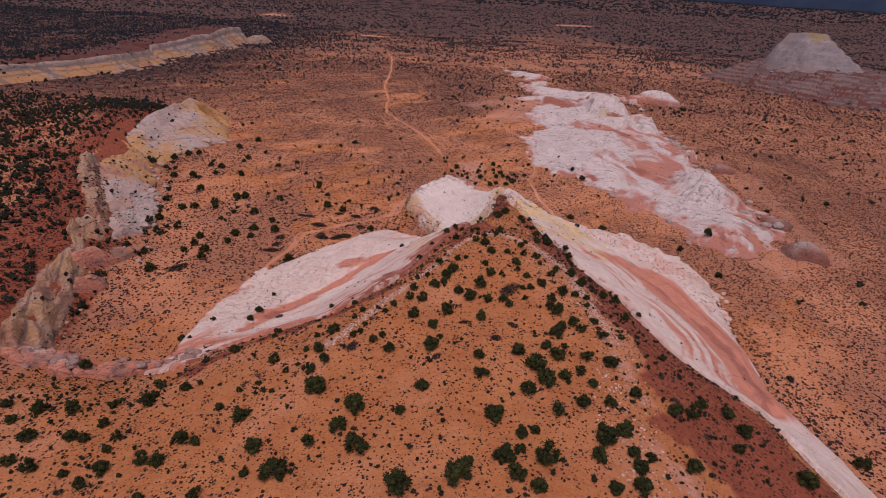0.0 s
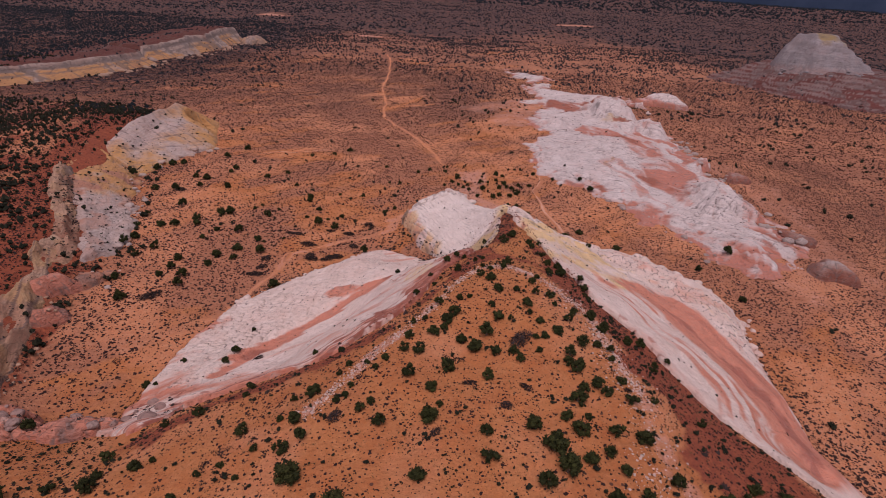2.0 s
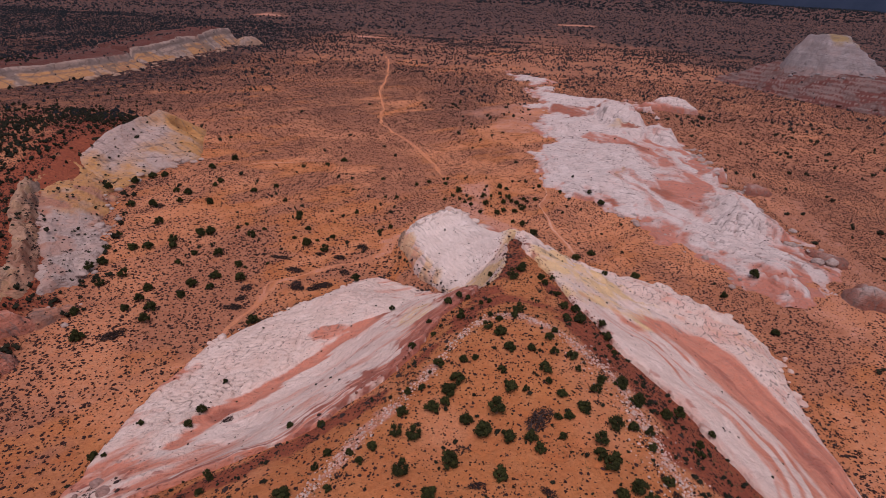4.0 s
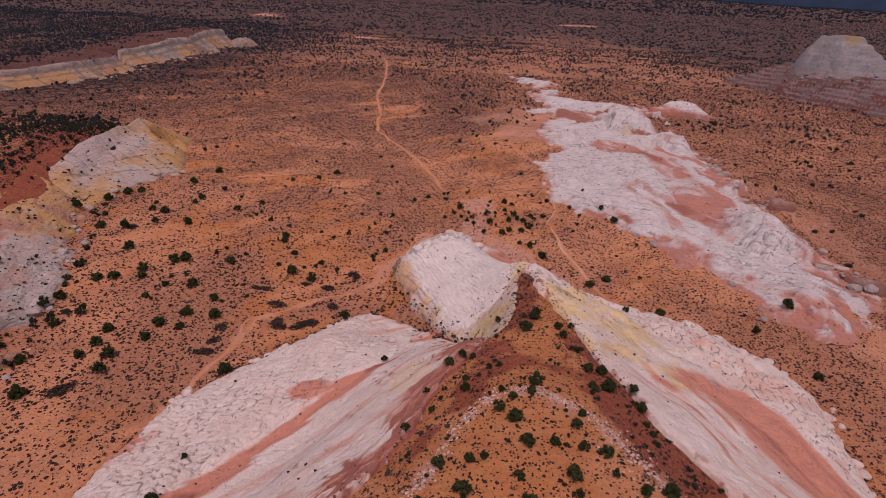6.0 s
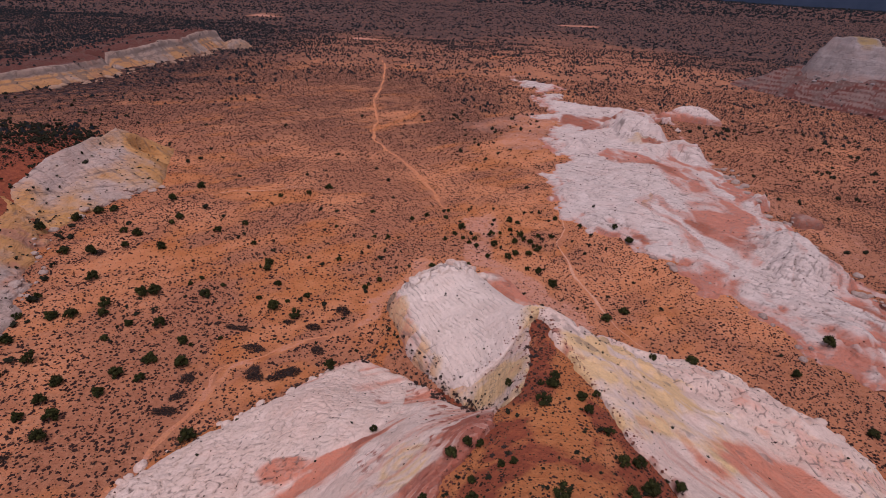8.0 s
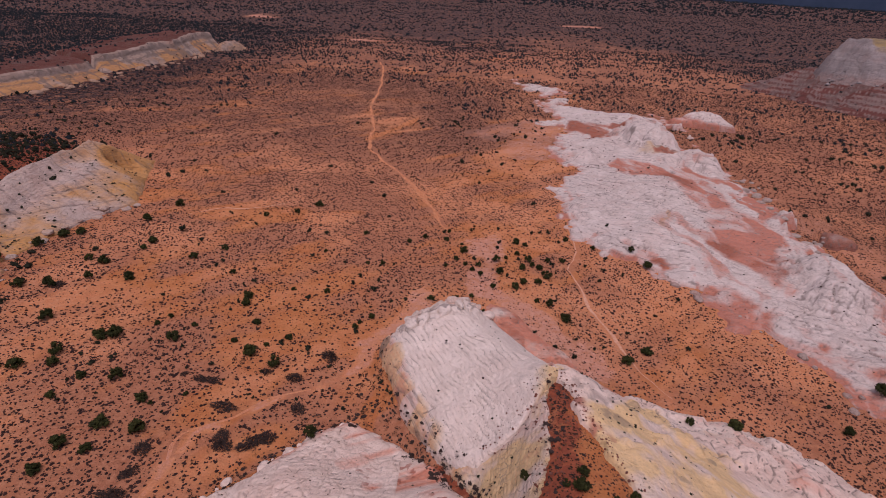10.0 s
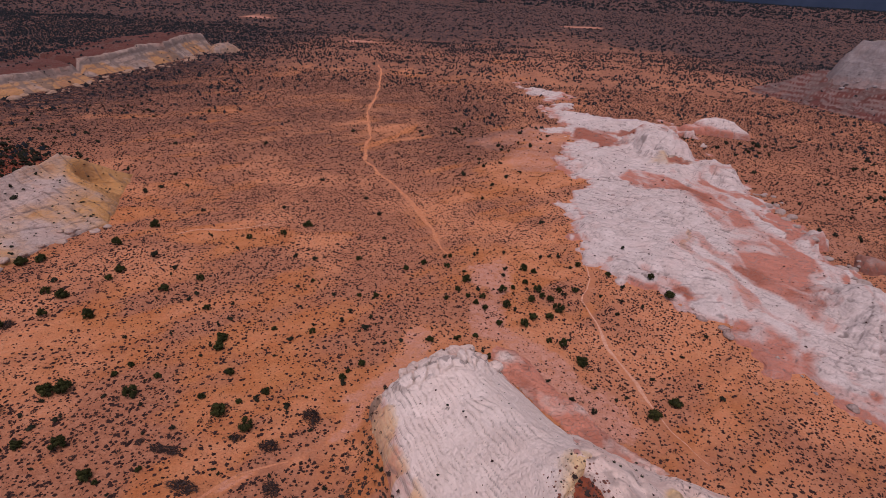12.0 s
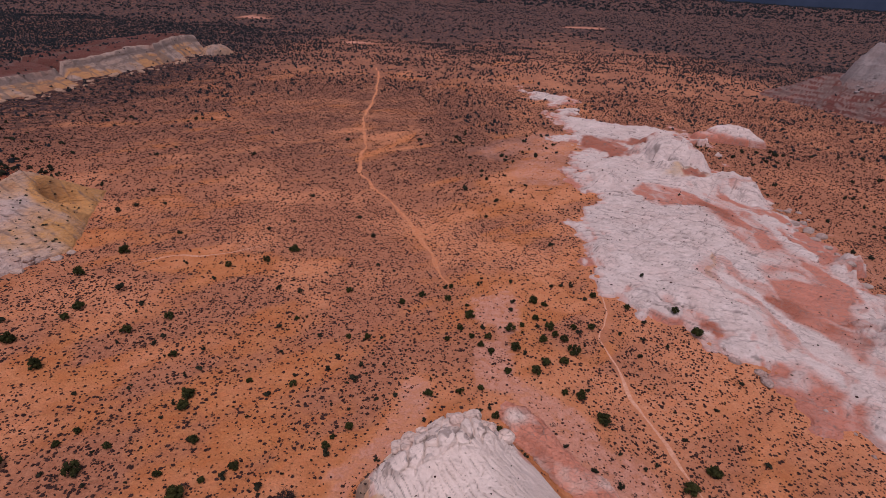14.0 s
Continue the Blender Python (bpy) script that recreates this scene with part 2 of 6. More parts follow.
# ---- shape of the land: plain numpy, metres ----
def hash2(ix, iy, seed=0):
    """Repeatable random numbers from 0 to 1 for whole-number cells."""
    n = (ix.astype(np.int64) * 374761393 + iy.astype(np.int64) * 668265263 + seed * 974711) & 0x7FFFFFFF
    n = ((n ^ (n >> 13)) * 1274126177) & 0x7FFFFFFF
    n = ((n ^ (n >> 16)) * 668265263) & 0x7FFFFFFF
    return ((n ^ (n >> 15)) & 0xFFFFFF) / float(0xFFFFFF)


def vnoise(x, y, seed=0):
    """Smooth value noise, -1 to 1, one cell a metre."""
    ix, iy = np.floor(x), np.floor(y)
    fx, fy = x - ix, y - iy
    fx, fy = fx * fx * fx * (fx * (fx * 6 - 15) + 10), fy * fy * fy * (fy * (fy * 6 - 15) + 10)
    a, b = hash2(ix, iy, seed), hash2(ix + 1, iy, seed)
    c, d = hash2(ix, iy + 1, seed), hash2(ix + 1, iy + 1, seed)
    return 2 * ((a * (1 - fx) + b * fx) * (1 - fy) + (c * (1 - fx) + d * fx) * fy) - 1


def fbm(x, y, size, octaves=4, seed=0, fall=0.5):
    out, amp, tot = 0, 1.0, 0.0
    for k in range(octaves):
        s = 2.03 ** k / size
        out = out + amp * vnoise(x * s + 17.3 * k, y * s - 9.1 * k, seed + k)
        tot, amp = tot + amp, amp * fall
    return out / tot


def cells(x, y, seed=0):
    """Cell noise: distance to the second nearest seed less that to the nearest, and the cell's own random number."""
    ix, iy = np.floor(x), np.floor(y)
    f1, f2, own = np.full(x.shape, 9.0), np.full(x.shape, 9.0), np.zeros(x.shape)
    for i in (-1, 0, 1):
        for j in (-1, 0, 1):
            cx, cy = ix + i, iy + j
            d = np.hypot(cx + 0.1 + 0.8 * hash2(cx, cy, seed) - x, cy + 0.1 + 0.8 * hash2(cx, cy, seed + 7) - y)
            near = d < f1
            f2 = np.where(near, f1, np.minimum(f2, d))
            own = np.where(near, hash2(cx, cy, seed + 13), own)
            f1 = np.where(near, d, f1)
    return f2 - f1, own


def step(a, b, v):
    t = np.clip((v - a) / (b - a), 0, 1)
    return t * t * (3 - 2 * t)


def to_line(x, y, line, closed=False):
    """Distance to a polyline of (x, y) or (x, y, z), and z at the nearest place."""
    pts = list(line) + ([line[0]] if closed else [])
    best, z = np.full(x.shape, 1e9), np.zeros(x.shape)
    for p, q in zip(pts, pts[1:]):
        dx, dy = q[0] - p[0], q[1] - p[1]
        t = np.clip(((x - p[0]) * dx + (y - p[1]) * dy) / (dx * dx + dy * dy + 1e-9), 0, 1)
        d = np.hypot(x - p[0] - t * dx, y - p[1] - t * dy)
        near = d < best
        best = np.where(near, d, best)
        if len(p) > 2:
            z = np.where(near, p[2] + t * (q[2] - p[2]), z)
    return best, z


def inside(x, y, poly):
    hit = np.zeros(x.shape, bool)
    for p, q in zip(poly, poly[1:] + poly[:1]):
        if p[1] != q[1]:
            cross = ((p[1] > y) != (q[1] > y)) & (x < (q[0] - p[0]) * (y - p[1]) / (q[1] - p[1]) + p[0])
            hit ^= cross
    return hit


def depth_in(x, y, poly):
    """Signed distance to a polygon's edge: positive inside."""
    d, _ = to_line(x, y, poly, True)
    return np.where(inside(x, y, poly), d, -d)


# The hill: its ridge, the rims of the sandy top, the breaks of slope and the foot, each as a line of x, y, z.
SPINE = [(-5, -80, 25), (0, 20, 28), (8, 61, 28), (1, 80, 28.3), (6, 93, 27.5), (9, 106, 29.5), (12, 120, 30.5), (10.5, 131, 27), (11, 142, 24.8), (14, 155, 23), (17, 170, 21.8), (17.5, 178, 20.6)]
RIM_EAST = [(22, -80, 24), (27, 40, 27), (29, 71, 27.5), (31, 86, 28.2), (27, 108, 28.8), (21, 117, 29.6), (15, 122, 30)]
RIM_WEST = [(-40, -80, 21), (-32, 40, 23), (-28, 63, 22.8), (-19.5, 78, 25.5), (-10, 96, 26.2), (-2, 107, 27.5), (3, 117, 28.5), (8, 123, 29.2)]
WHITE_EDGE_WEST = [(-50, 87, 14), (-36, 95, 15.5), (-22, 102, 18), (-12, 110, 21), (-6, 119, 21.7), (-1, 131, 22.8), (6, 142, 23)]
WHITE_EDGE_EAST = [(22, 165, 20.5), (27, 143, 22), (31, 133, 21.4), (35.5, 124, 20.2)]
BREAK_WEST = [(-90, -60, 16), (-70, 30, 17), (-57, 68, 17.5), (-50, 86, 11), (-41, 99, 9), (-30, 113, 8.5), (-22, 131, 7.5), (-17, 148, 9), (-6, 158, 10), (-1, 161, 10)]
BREAK_EAST = [(66, -60, 16), (62, 40, 17), (59, 79, 17), (49, 95, 17), (43, 114, 18), (36, 126, 19.5), (36.5, 144, 17), (33, 164, 17), (29, 180, 14.5)]
FLANK_EAST = [(80, 30, 4), (72, 70, 8), (64, 97, 8), (64, 115, 8.5), (60, 135, 9), (62, 150, 7), (52, 172, 7), (40, 184, 8)]
RED_EAST = [(48, -60, 21), (47, 40, 22), (47, 73, 22.2), (39, 95, 23), (34, 115, 23.5), (29, 131, 23)]
EDGE_EAST = [(78, 78, 4), (73, 98, 5.5), (75, 108, 3.5), (79, 135, 1.8), (80, 157, 4.5), (76, 168, 4), (70, 176, 4.3), (56, 186, 4.3)]
EDGE_WEST = [(-56, 95, 5.5), (-49, 102, 6.5), (-45, 121, 3.4), (-40, 134, 3), (-36, 150, 3.8), (-33, 160, 4.5), (-26, 163, 6)]
# The foot of the high land, from the north-west round the basin to the south-east.
FOOT = [(-205, 372, 0), (-168, 350, 0), (-150, 315, 0), (-143, 262, 0), (-131, 240, 0), (-121, 208, -1), (-104, 172, 0), (-98, 142, 0), (-93, 126, 0), (-86, 104, 1), (-72, 96, 4),
        (-63, 98, 3), (-62.5, 110, 1.5), (-62, 124, 0.6), (-59.5, 137, 0.4), (-56, 147, 0.4), (-50, 156.5, 0.4), (-43, 164, 0.6), (-35, 171, 0.8), (-28, 180, 1), (-19, 185, 1.2), (-16.5, 193, 1.2), (-17.5, 206, 1), (-12, 215, 1), (-4, 222, 0.5), (7, 225, -0.5),
        (15, 223, -1), (26, 209, -2.5), (42, 200, -3.5), (58, 189, -2), (76, 178, -3), (93, 166, -6), (86, 150, -3), (84, 133, -3), (82, 106, -3), (92, 76, -4), (112, 40, -5), (170, -80, -5)]
# The west upland's rim and back.
UPLAND_RIM = [(-80, 70, 15), (-96, 86, 11.5), (-103, 108, 10), (-111, 131, 9.2), (-118, 155, 9), (-133, 187, 8.5), (-147, 222, 8), (-156, 250, 10), (-165, 280, 11.5), (-176, 312, 9.5), (-192, 340, 5)]
UPLAND_BACK = [(-150, -60, 12), (-160, 60, 8), (-185, 150, 5), (-215, 240, 5), (-250, 330, 3)]
# The white dome north of the saddle.
DOME_CREST = [(18, 180, 20.4), (13, 190, 15), (6, 203, 11.8), (1, 214, 10.6), (0, 218, 9.4)]
DOME_EDGE = [(3, 168.5, 9.4), (-2, 176, 8.4), (-6.7, 185.5, 8), (-11.5, 200, 7.6), (-12, 207, 7), (-8, 213, 7), (-3, 218, 8), (4, 220, 7.2)]
DOME_EAST = [(24, 190, 10.5), (17, 199, 9.2), (14, 209, 6), (11, 217, 4.5)]
TRENCH = [(8.5, 154, 15), (6, 158, 11.5), (3.4, 163, 7.6), (-0.4, 168, 5), (-5, 176, 3), (-9.8, 183.5, 2), (-14, 192, 1.4), (-17.5, 203, 1)]
DOME_FOOT_SOUTH = [(17.8, 178, 20.6), (11.2, 170.5, 15.4), (6, 169.5, 10.6)]
MID_EAST = [(43, 160, 12.8), (50, 153, 10.8), (53, 135, 11.5), (55, 120, 12.8), (60, 103, 11.2)]
MID_WEST = [(-5, 146, 16.3), (-12, 134, 14.8), (-20, 124, 13), (-28, 114, 11.8)]
DOME_MIDDLE = [(8, 178, 13.2), (0, 190, 10), (-6, 203, 9.5)]
HIGH_LINES = [SPINE, RIM_EAST, RIM_WEST, WHITE_EDGE_WEST, WHITE_EDGE_EAST, BREAK_WEST, BREAK_EAST, FLANK_EAST, RED_EAST, EDGE_EAST, EDGE_WEST, UPLAND_RIM, UPLAND_BACK, DOME_CREST, DOME_EDGE, DOME_EAST, TRENCH, DOME_FOOT_SOUTH, DOME_MIDDLE, MID_EAST, MID_WEST, FOOT]
BASIN = [p[:2] for p in FOOT] + [(6000, -80), (6000, 6000), (-6000, 6000), (-6000, 372)]


def plain(x, y):
    """The flat land: lower east of the hill, gently rolling, rising to low tablelands far off."""
    r = np.hypot(x, y - 140)
    z = -4.5 * step(12, 45, x) * step(330, 230, y) * step(-400, -100, y)
    z = z + 0.35 * fbm(x, y, 26, 3, 3) * step(30, 80, r)
    z = z + 2.2 * fbm(x, y, 140, 3, 5) * step(150, 500, r) + 7 * fbm(x, y, 420, 3, 8) * step(500, 1200, r)
    return z + 75 * step(1700, 4700, r) ** 1.3


def knots(line, gap=6.0):
    """Places along a line of x, y, z, about gap metres apart."""
    out = []
    for p, q in zip(line, line[1:]):
        n = max(1, int(math.hypot(q[0] - p[0], q[1] - p[1]) / gap))
        out += [[p[i] + (q[i] - p[i]) * k / n for i in range(3)] for k in range(n)]
    return out + [list(line[-1])]


def draped(lines, cell=0.8):
    """A smooth sheet hung over all the lines, as a table of heights on a grid."""
    p = np.array([k for line in lines for k in knots(line)])
    n = len(p)
    reach = -np.sqrt((p[:, None, 0] - p[:, 0]) ** 2 + (p[:, None, 1] - p[:, 1]) ** 2 + 1.5)
    tilt = np.c_[np.ones(n), p[:, :2]]
    w = np.linalg.solve(np.block([[reach + 0.6 * np.eye(n), tilt], [tilt.T, np.zeros((3, 3))]]), np.r_[p[:, 2], 0, 0, 0])
    x, y = np.meshgrid(np.arange(-262, 178, cell), np.arange(-100, 388, cell), indexing="ij")
    z = w[n] + w[n + 1] * x + w[n + 2] * y
    for k in range(n):
        z -= w[k] * np.sqrt((x - p[k, 0]) ** 2 + (y - p[k, 1]) ** 2 + 1.5)
    return z


HILLS = draped(HIGH_LINES)


def high(x, y):
    u, v = np.clip((x + 262) / 0.8, 0, HILLS.shape[0] - 1.001), np.clip((y + 100) / 0.8, 0, HILLS.shape[1] - 1.001)
    i, j = u.astype(int), v.astype(int)
    u, v = u - i, v - j
    return (HILLS[i, j] * (1 - u) + HILLS[i + 1, j] * u) * (1 - v) + (HILLS[i, j + 1] * (1 - u) + HILLS[i + 1, j + 1] * u) * v


def land(x, y):
    """Height of the ground."""
    x, y = np.asarray(x, float), np.asarray(y, float)
    base = plain(x, y)
    d, _ = to_line(x, y, FOOT)
    d = np.where(inside(x, y, BASIN), -d, d)
    near = (d > -4) & (np.abs(x) < 400) & (y < 520)
    z = base.copy()
    if near.any():
        xs, ys = x[near], y[near]
        h = high(xs, ys) + 0.25 * fbm(xs, ys, 9, 3, 21)
        h = h + (base[near] - h) * step(90, 260, np.hypot(np.maximum(np.abs(xs) - 120, 0), np.maximum(-60 - ys, 0)))
        z[near] = base[near] + (h - base[near]) * step(-3, 3, d[near])
    return z


# ---- mesh helpers ----
def mesh_of(name, verts, faces, mat, attr=None, values=None, smooth=True):
    """A mesh from numpy arrays of places and of equal-sided faces, with a colour attribute for the material's masks."""
    me = bpy.data.meshes.new(name)
    nv, nf, k = len(verts), len(faces), faces.shape[1]
    me.vertices.add(nv)
    me.vertices.foreach_set("co", np.ascontiguousarray(verts, np.float32).ravel())
    me.loops.add(nf * k)
    me.loops.foreach_set("vertex_index", np.ascontiguousarray(faces, np.int32).ravel())
    me.polygons.add(nf)
    me.polygons.foreach_set("loop_start", np.arange(0, nf * k, k, dtype=np.int32))
    me.polygons.foreach_set("use_smooth", np.full(nf, smooth, bool))
    me.update(calc_edges=True)
    if attr:
        a = me.attributes.new(attr, "FLOAT_COLOR", "POINT")
        a.data.foreach_set("color", np.ascontiguousarray(values, np.float32).ravel())
    me.materials.append(mat)
    return me


def grid_faces(nx, ny):
    i, j = np.meshgrid(np.arange(nx - 1), np.arange(ny - 1), indexing="ij")
    a = (i * ny + j).ravel()
    return np.stack([a, a + ny, a + ny + 1, a + 1], 1)


def part(name, me, parent, label=""):
    ob = new(name, me)
    ob.parent = parent
    return tagged(ob, label)


# ---- the ground: one sheet to the horizon ----
def spread(low, high, cell, far_low, far_high, grow=1.048):
    mid, out = list(np.arange(low, high, cell)), []
    for end, sign, start in ((far_high, 1, mid[-1]), (far_low, -1, mid[0])):
        p, s, side = start, cell, []
        while (end - p) * sign > 0:
            s *= grow
            p += sign * s
            side.append(p)
        out.append(side)
    return np.array(out[1][::-1] + mid + out[0])


# Bare pale flats among the far woods: centre and half widths.
BARE = [(-137, 965, 50, 15), (-388, 1270, 42, 24), (320, 1660, 60, 40)]
RED_FIN = [(13, 150), (16, 160), (18, 176)]
RED_ARC = [(1, 122), (5, 130), (11, 133), (18, 131.5), (26, 121)]
RED_WEST = [(-46, 83), (-28, 93), (-14, 102), (-5, 111), (-1, 120), (4, 130), (8, 140)]
WASH = [(-8, 238), (-11, 226), (-20, 213), (-22, 202), (-29.5, 195), (-37, 191), (-42, 185), (-50, 180.5), (-51, 168), (-54, 158), (-55, 147), (-60, 138)]
RED_ROADS = [(-128, 152), (-139, 180), (-152, 216), (-162, 246), (-172, 290), (-200, 362)]


# The red slope between the hill's east rim and the pale rock below it.
RED_SLOPE = [(24, 122), (29, 112), (32, 101), (34.5, 89), (36, 78), (36, 68), (40, 56), (44, 30), (48, -60), (110, -60), (86, 30), (72, 60), (61, 78), (55, 89), (51, 101), (46, 112), (39, 124), (33, 133), (28, 146), (23, 158), (19, 160), (21, 146), (26, 134)]
BARE_SAND = [(-92, 232, 30, 14, 0.7), (-70, 292, 40, 10, 0.8), (-45, 185, 14, 24, 0.7), (-72, 132, 26, 34, 0.6), (16, 250, 26, 30, 0.65), (-20, 212, 14, 22, 0.5), (60, 240, 16, 30, 0.25), (-120, 300, 20, 20, 0.5), (-45, 445, 30, 26, 0.5), (20, 400, 40, 60, 0.45), (98, 120, 5, 50, 0.6)]


def scrub_field(x, y):
    """How thick the low scrub stands, 0 to 1: drawn out into drifts that run north-east."""
    u, v = 0.72 * x + 0.69 * y, -0.69 * x + 0.72 * y
    drift = fbm(u / 3.2, v, 9, 4, 331)
    d = 0.84 + 0.62 * drift + 0.55 * fbm(x, y, 48, 3, 333) + 0.22 * fbm(x, y, 6, 3, 335)
    d = d + 0.4 * step(115, 165, x + 0.1 * (y - 250)) + 0.12 * step(320, 400, y) * step(40, 0, x)
    for cx, cy, rx, ry, k in BARE_SAND:
        d = d - 0.8 * k * step(1.3, 0.2, np.hypot((x - cx) / rx, (y - cy) / ry) + 0.45 * drift)
    return np.clip(d, 0.04, 1)


def soil_masks(x, y, z):
    """Red soil, dark crusted soil, pale sand and pinkish wash, 0 to 1."""
    wob = fbm(x, y, 14, 4, 31)
    d_rim, _ = to_line(x, y, UPLAND_RIM)
    red = step(-2.5, 2.5, depth_in(x, y, RED_SLOPE) + 7 * wob + 5 * fbm(x, y, 5, 3, 32))
    # the trench entry is no red soil: it darkens the floor for shadow
    for line, w in ((RED_FIN, 4.0), (RED_ARC, 4.6), (RED_WEST, 3.4), (RED_ROADS, 7.0), (TRENCH[:4], 2.6)):
        d, _ = to_line(x, y, line)
        red = np.maximum(red, step(w, w * 0.3, d + 3.4 * wob + 3.6 * fbm(x, y, 4, 4, 33)) * (0.86 + 0.5 * fbm(x, y, 2.6, 3, 34)))
    up = inside(x, y, BASIN) == 0
    red = np.maximum(red, np.where(up & (x < -88), np.maximum(0.95 * step(17, 6, d_rim + 6 * wob), 0.4 + 0.8 * wob), 0))
    far = np.hypot(x, y)
    # crust grows far off and westward, partly painting in the view's edge darkening
    crust = 0.95 * scrub_field(x, y) - 0.08 + 0.3 * step(620, 1000, far) + 0.3 * step(-180, -300, x)
    hill = up & (x > -80)
    crust = np.where(hill, 0.16 + 0.3 * wob, crust)
    crust = np.where(up & (x <= -80), 0.6 + 0.4 * wob, crust)
    pale = 0.3 + 0.7 * fbm(x, y, 22, 4, 51) + 0.3 * step(0.4, 0.1, crust) + 0.2 * step(40, 60, x) * step(150, 110, x) * step(340, 300, y)
    # trench floor fully darkened, painting in the shadow between dome and slope
    crust = np.where(to_line(x, y, TRENCH[:6])[0] < 4, 1.0, crust)
    pale = np.where(hill, 0.26 + 0.8 * fbm(x, y, 12, 4, 52), pale)
    d_p, _ = to_line(x, y, [(12, 278), (14, 266), (10, 250), (18, 238), (26, 226), (36, 214)])
    pink = 0.75 * step(10, 2, d_p + 9 * fbm(x, y, 9, 4, 53))
    for cx, cy, rx, ry in BARE:
        pink = np.maximum(pink, 0.85 * step(1.2, 0.7, np.hypot((x - cx) / rx, (y - cy) / ry) + 0.5 * fbm(x, y, 30, 3, 60)))
    d_q, _ = to_line(x, y, [(20, 440), (60, 480), (40, 400)])
    pink = np.maximum(pink, 0.6 * step(26, 8, d_q + 10 * wob))
    d_rim, _ = to_line(x, y, [(27, 108), (20, 118), (13, 122.5), (7, 122), (2, 116), (-3, 106), (-10, 96), (-19, 79)])
    pink = np.maximum(pink, 0.75 * step(1.9, 0.4, d_rim + 2.2 * fbm(x, y, 4, 3, 54)))
    d_rim_east, _ = to_line(x, y, [(36, 40), (33, 58), (32, 72), (32, 86), (28.5, 104), (23, 117)])
    pink = np.maximum(pink, 0.55 * step(3.6, 0.4, d_rim_east + 7 * fbm(x, y, 5, 4, 56)))
    d_w, _ = to_line(x, y, WASH)
    wide = 0.4 + 4.0 * step(190, 216, y)
    wet = step(1.15, 0.55, (d_w + 3.4 * fbm(x, y, 8, 4, 61) + 1.2 * fbm(x, y, 2.5, 2, 62)) / wide)
    pale, crust, pink = np.maximum(pale, 0.8 * wet), crust * (1 - wet), np.maximum(pink, 0.58 * wet)
    d_e, _ = to_line(x, y, [(150, 350), (153, 300), (157, 250), (150, 205), (120, 185)])
    pink = np.maximum(pink, 0.45 * step(13, 3, d_e + 16 * wob))
    return np.clip(np.stack([red, crust, pale, pink], -1), 0, 1)


def build_ground():
    gx, gy = spread(-184, 184, 1.9, -4900, 4900), spread(32, 420, 1.9, -900, 4950)
    x, y = np.meshgrid(gx, gy, indexing="ij")
    x, y = x.ravel(), y.ravel()
    z = land(x, y)
    me = mesh_of("ground", np.stack([x, y, z], 1), grid_faces(len(gx), len(gy)), SOIL, "soil", soil_masks(x, y, z))
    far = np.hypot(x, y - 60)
    # scrub too small to build, plus painted haze and darkening towards the view's edges
    scrub_haze = 0.92 * step(700, 1500, far + 320 * fbm(x, y, 240, 4, 55)) * (1.0 + 0.3 * fbm(x, y, 90, 4, 57)) + 0.5 * step(320, 440, y) * scrub_field(x, y) * step(60, 20, x) + 0.25 * step(330, 480, y) * scrub_field(x, y) * step(20, 60, x) + 0.3 * step(120, 200, x) * step(420, 300, y)
    scrub_haze = scrub_haze + 0.55 * step(-150, -270, x + 40 * fbm(x, y, 50, 3, 58)) * step(170, 380, far) + 0.5 * step(260, 420, x + 50 * fbm(x, y, 60, 3, 59)) * step(480, 700, y)
    for cx, cy, rx, ry in BARE:
        scrub_haze = scrub_haze * step(0.7, 1.2, np.hypot((x - cx) / rx, (y - cy) / ry) + 0.5 * fbm(x, y, 30, 3, 60))
    scrub_haze = np.clip(scrub_haze, 0, 1)
    a = me.attributes.new("scrub_haze", "FLOAT", "POINT")
    a.data.foreach_set("value", scrub_haze.astype(np.float32))
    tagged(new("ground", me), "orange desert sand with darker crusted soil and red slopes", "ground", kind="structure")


build_ground()


# ---- bare rock: sheets of slickrock that stand out of the ground ----
def crossbeds(x, y, turn, size, bend=1.0, seed=0):
    """Eroded bedding: narrow grooves along warped parallel lines."""
    c, s = math.cos(radians(turn)), math.sin(radians(turn))
    u = (x * c + y * s) / size + bend * fbm(x, y, size * 9, 3, seed)
    f = u - np.floor(u)
    return np.minimum(f / 0.75, (1 - f) / 0.25)


def plates(x, y, size, stretch=(1, 1), seed=0):
    wx, wy = x + size * 0.5 * fbm(x, y, size * 3, 2, seed), y + size * 0.5 * fbm(x, y, size * 3, 2, seed + 3)
    gap, own = cells(wx / (size * stretch[0]), wy / (size * stretch[1]), seed)
    return step(0.0, 0.13, gap), own


ROCKS = []


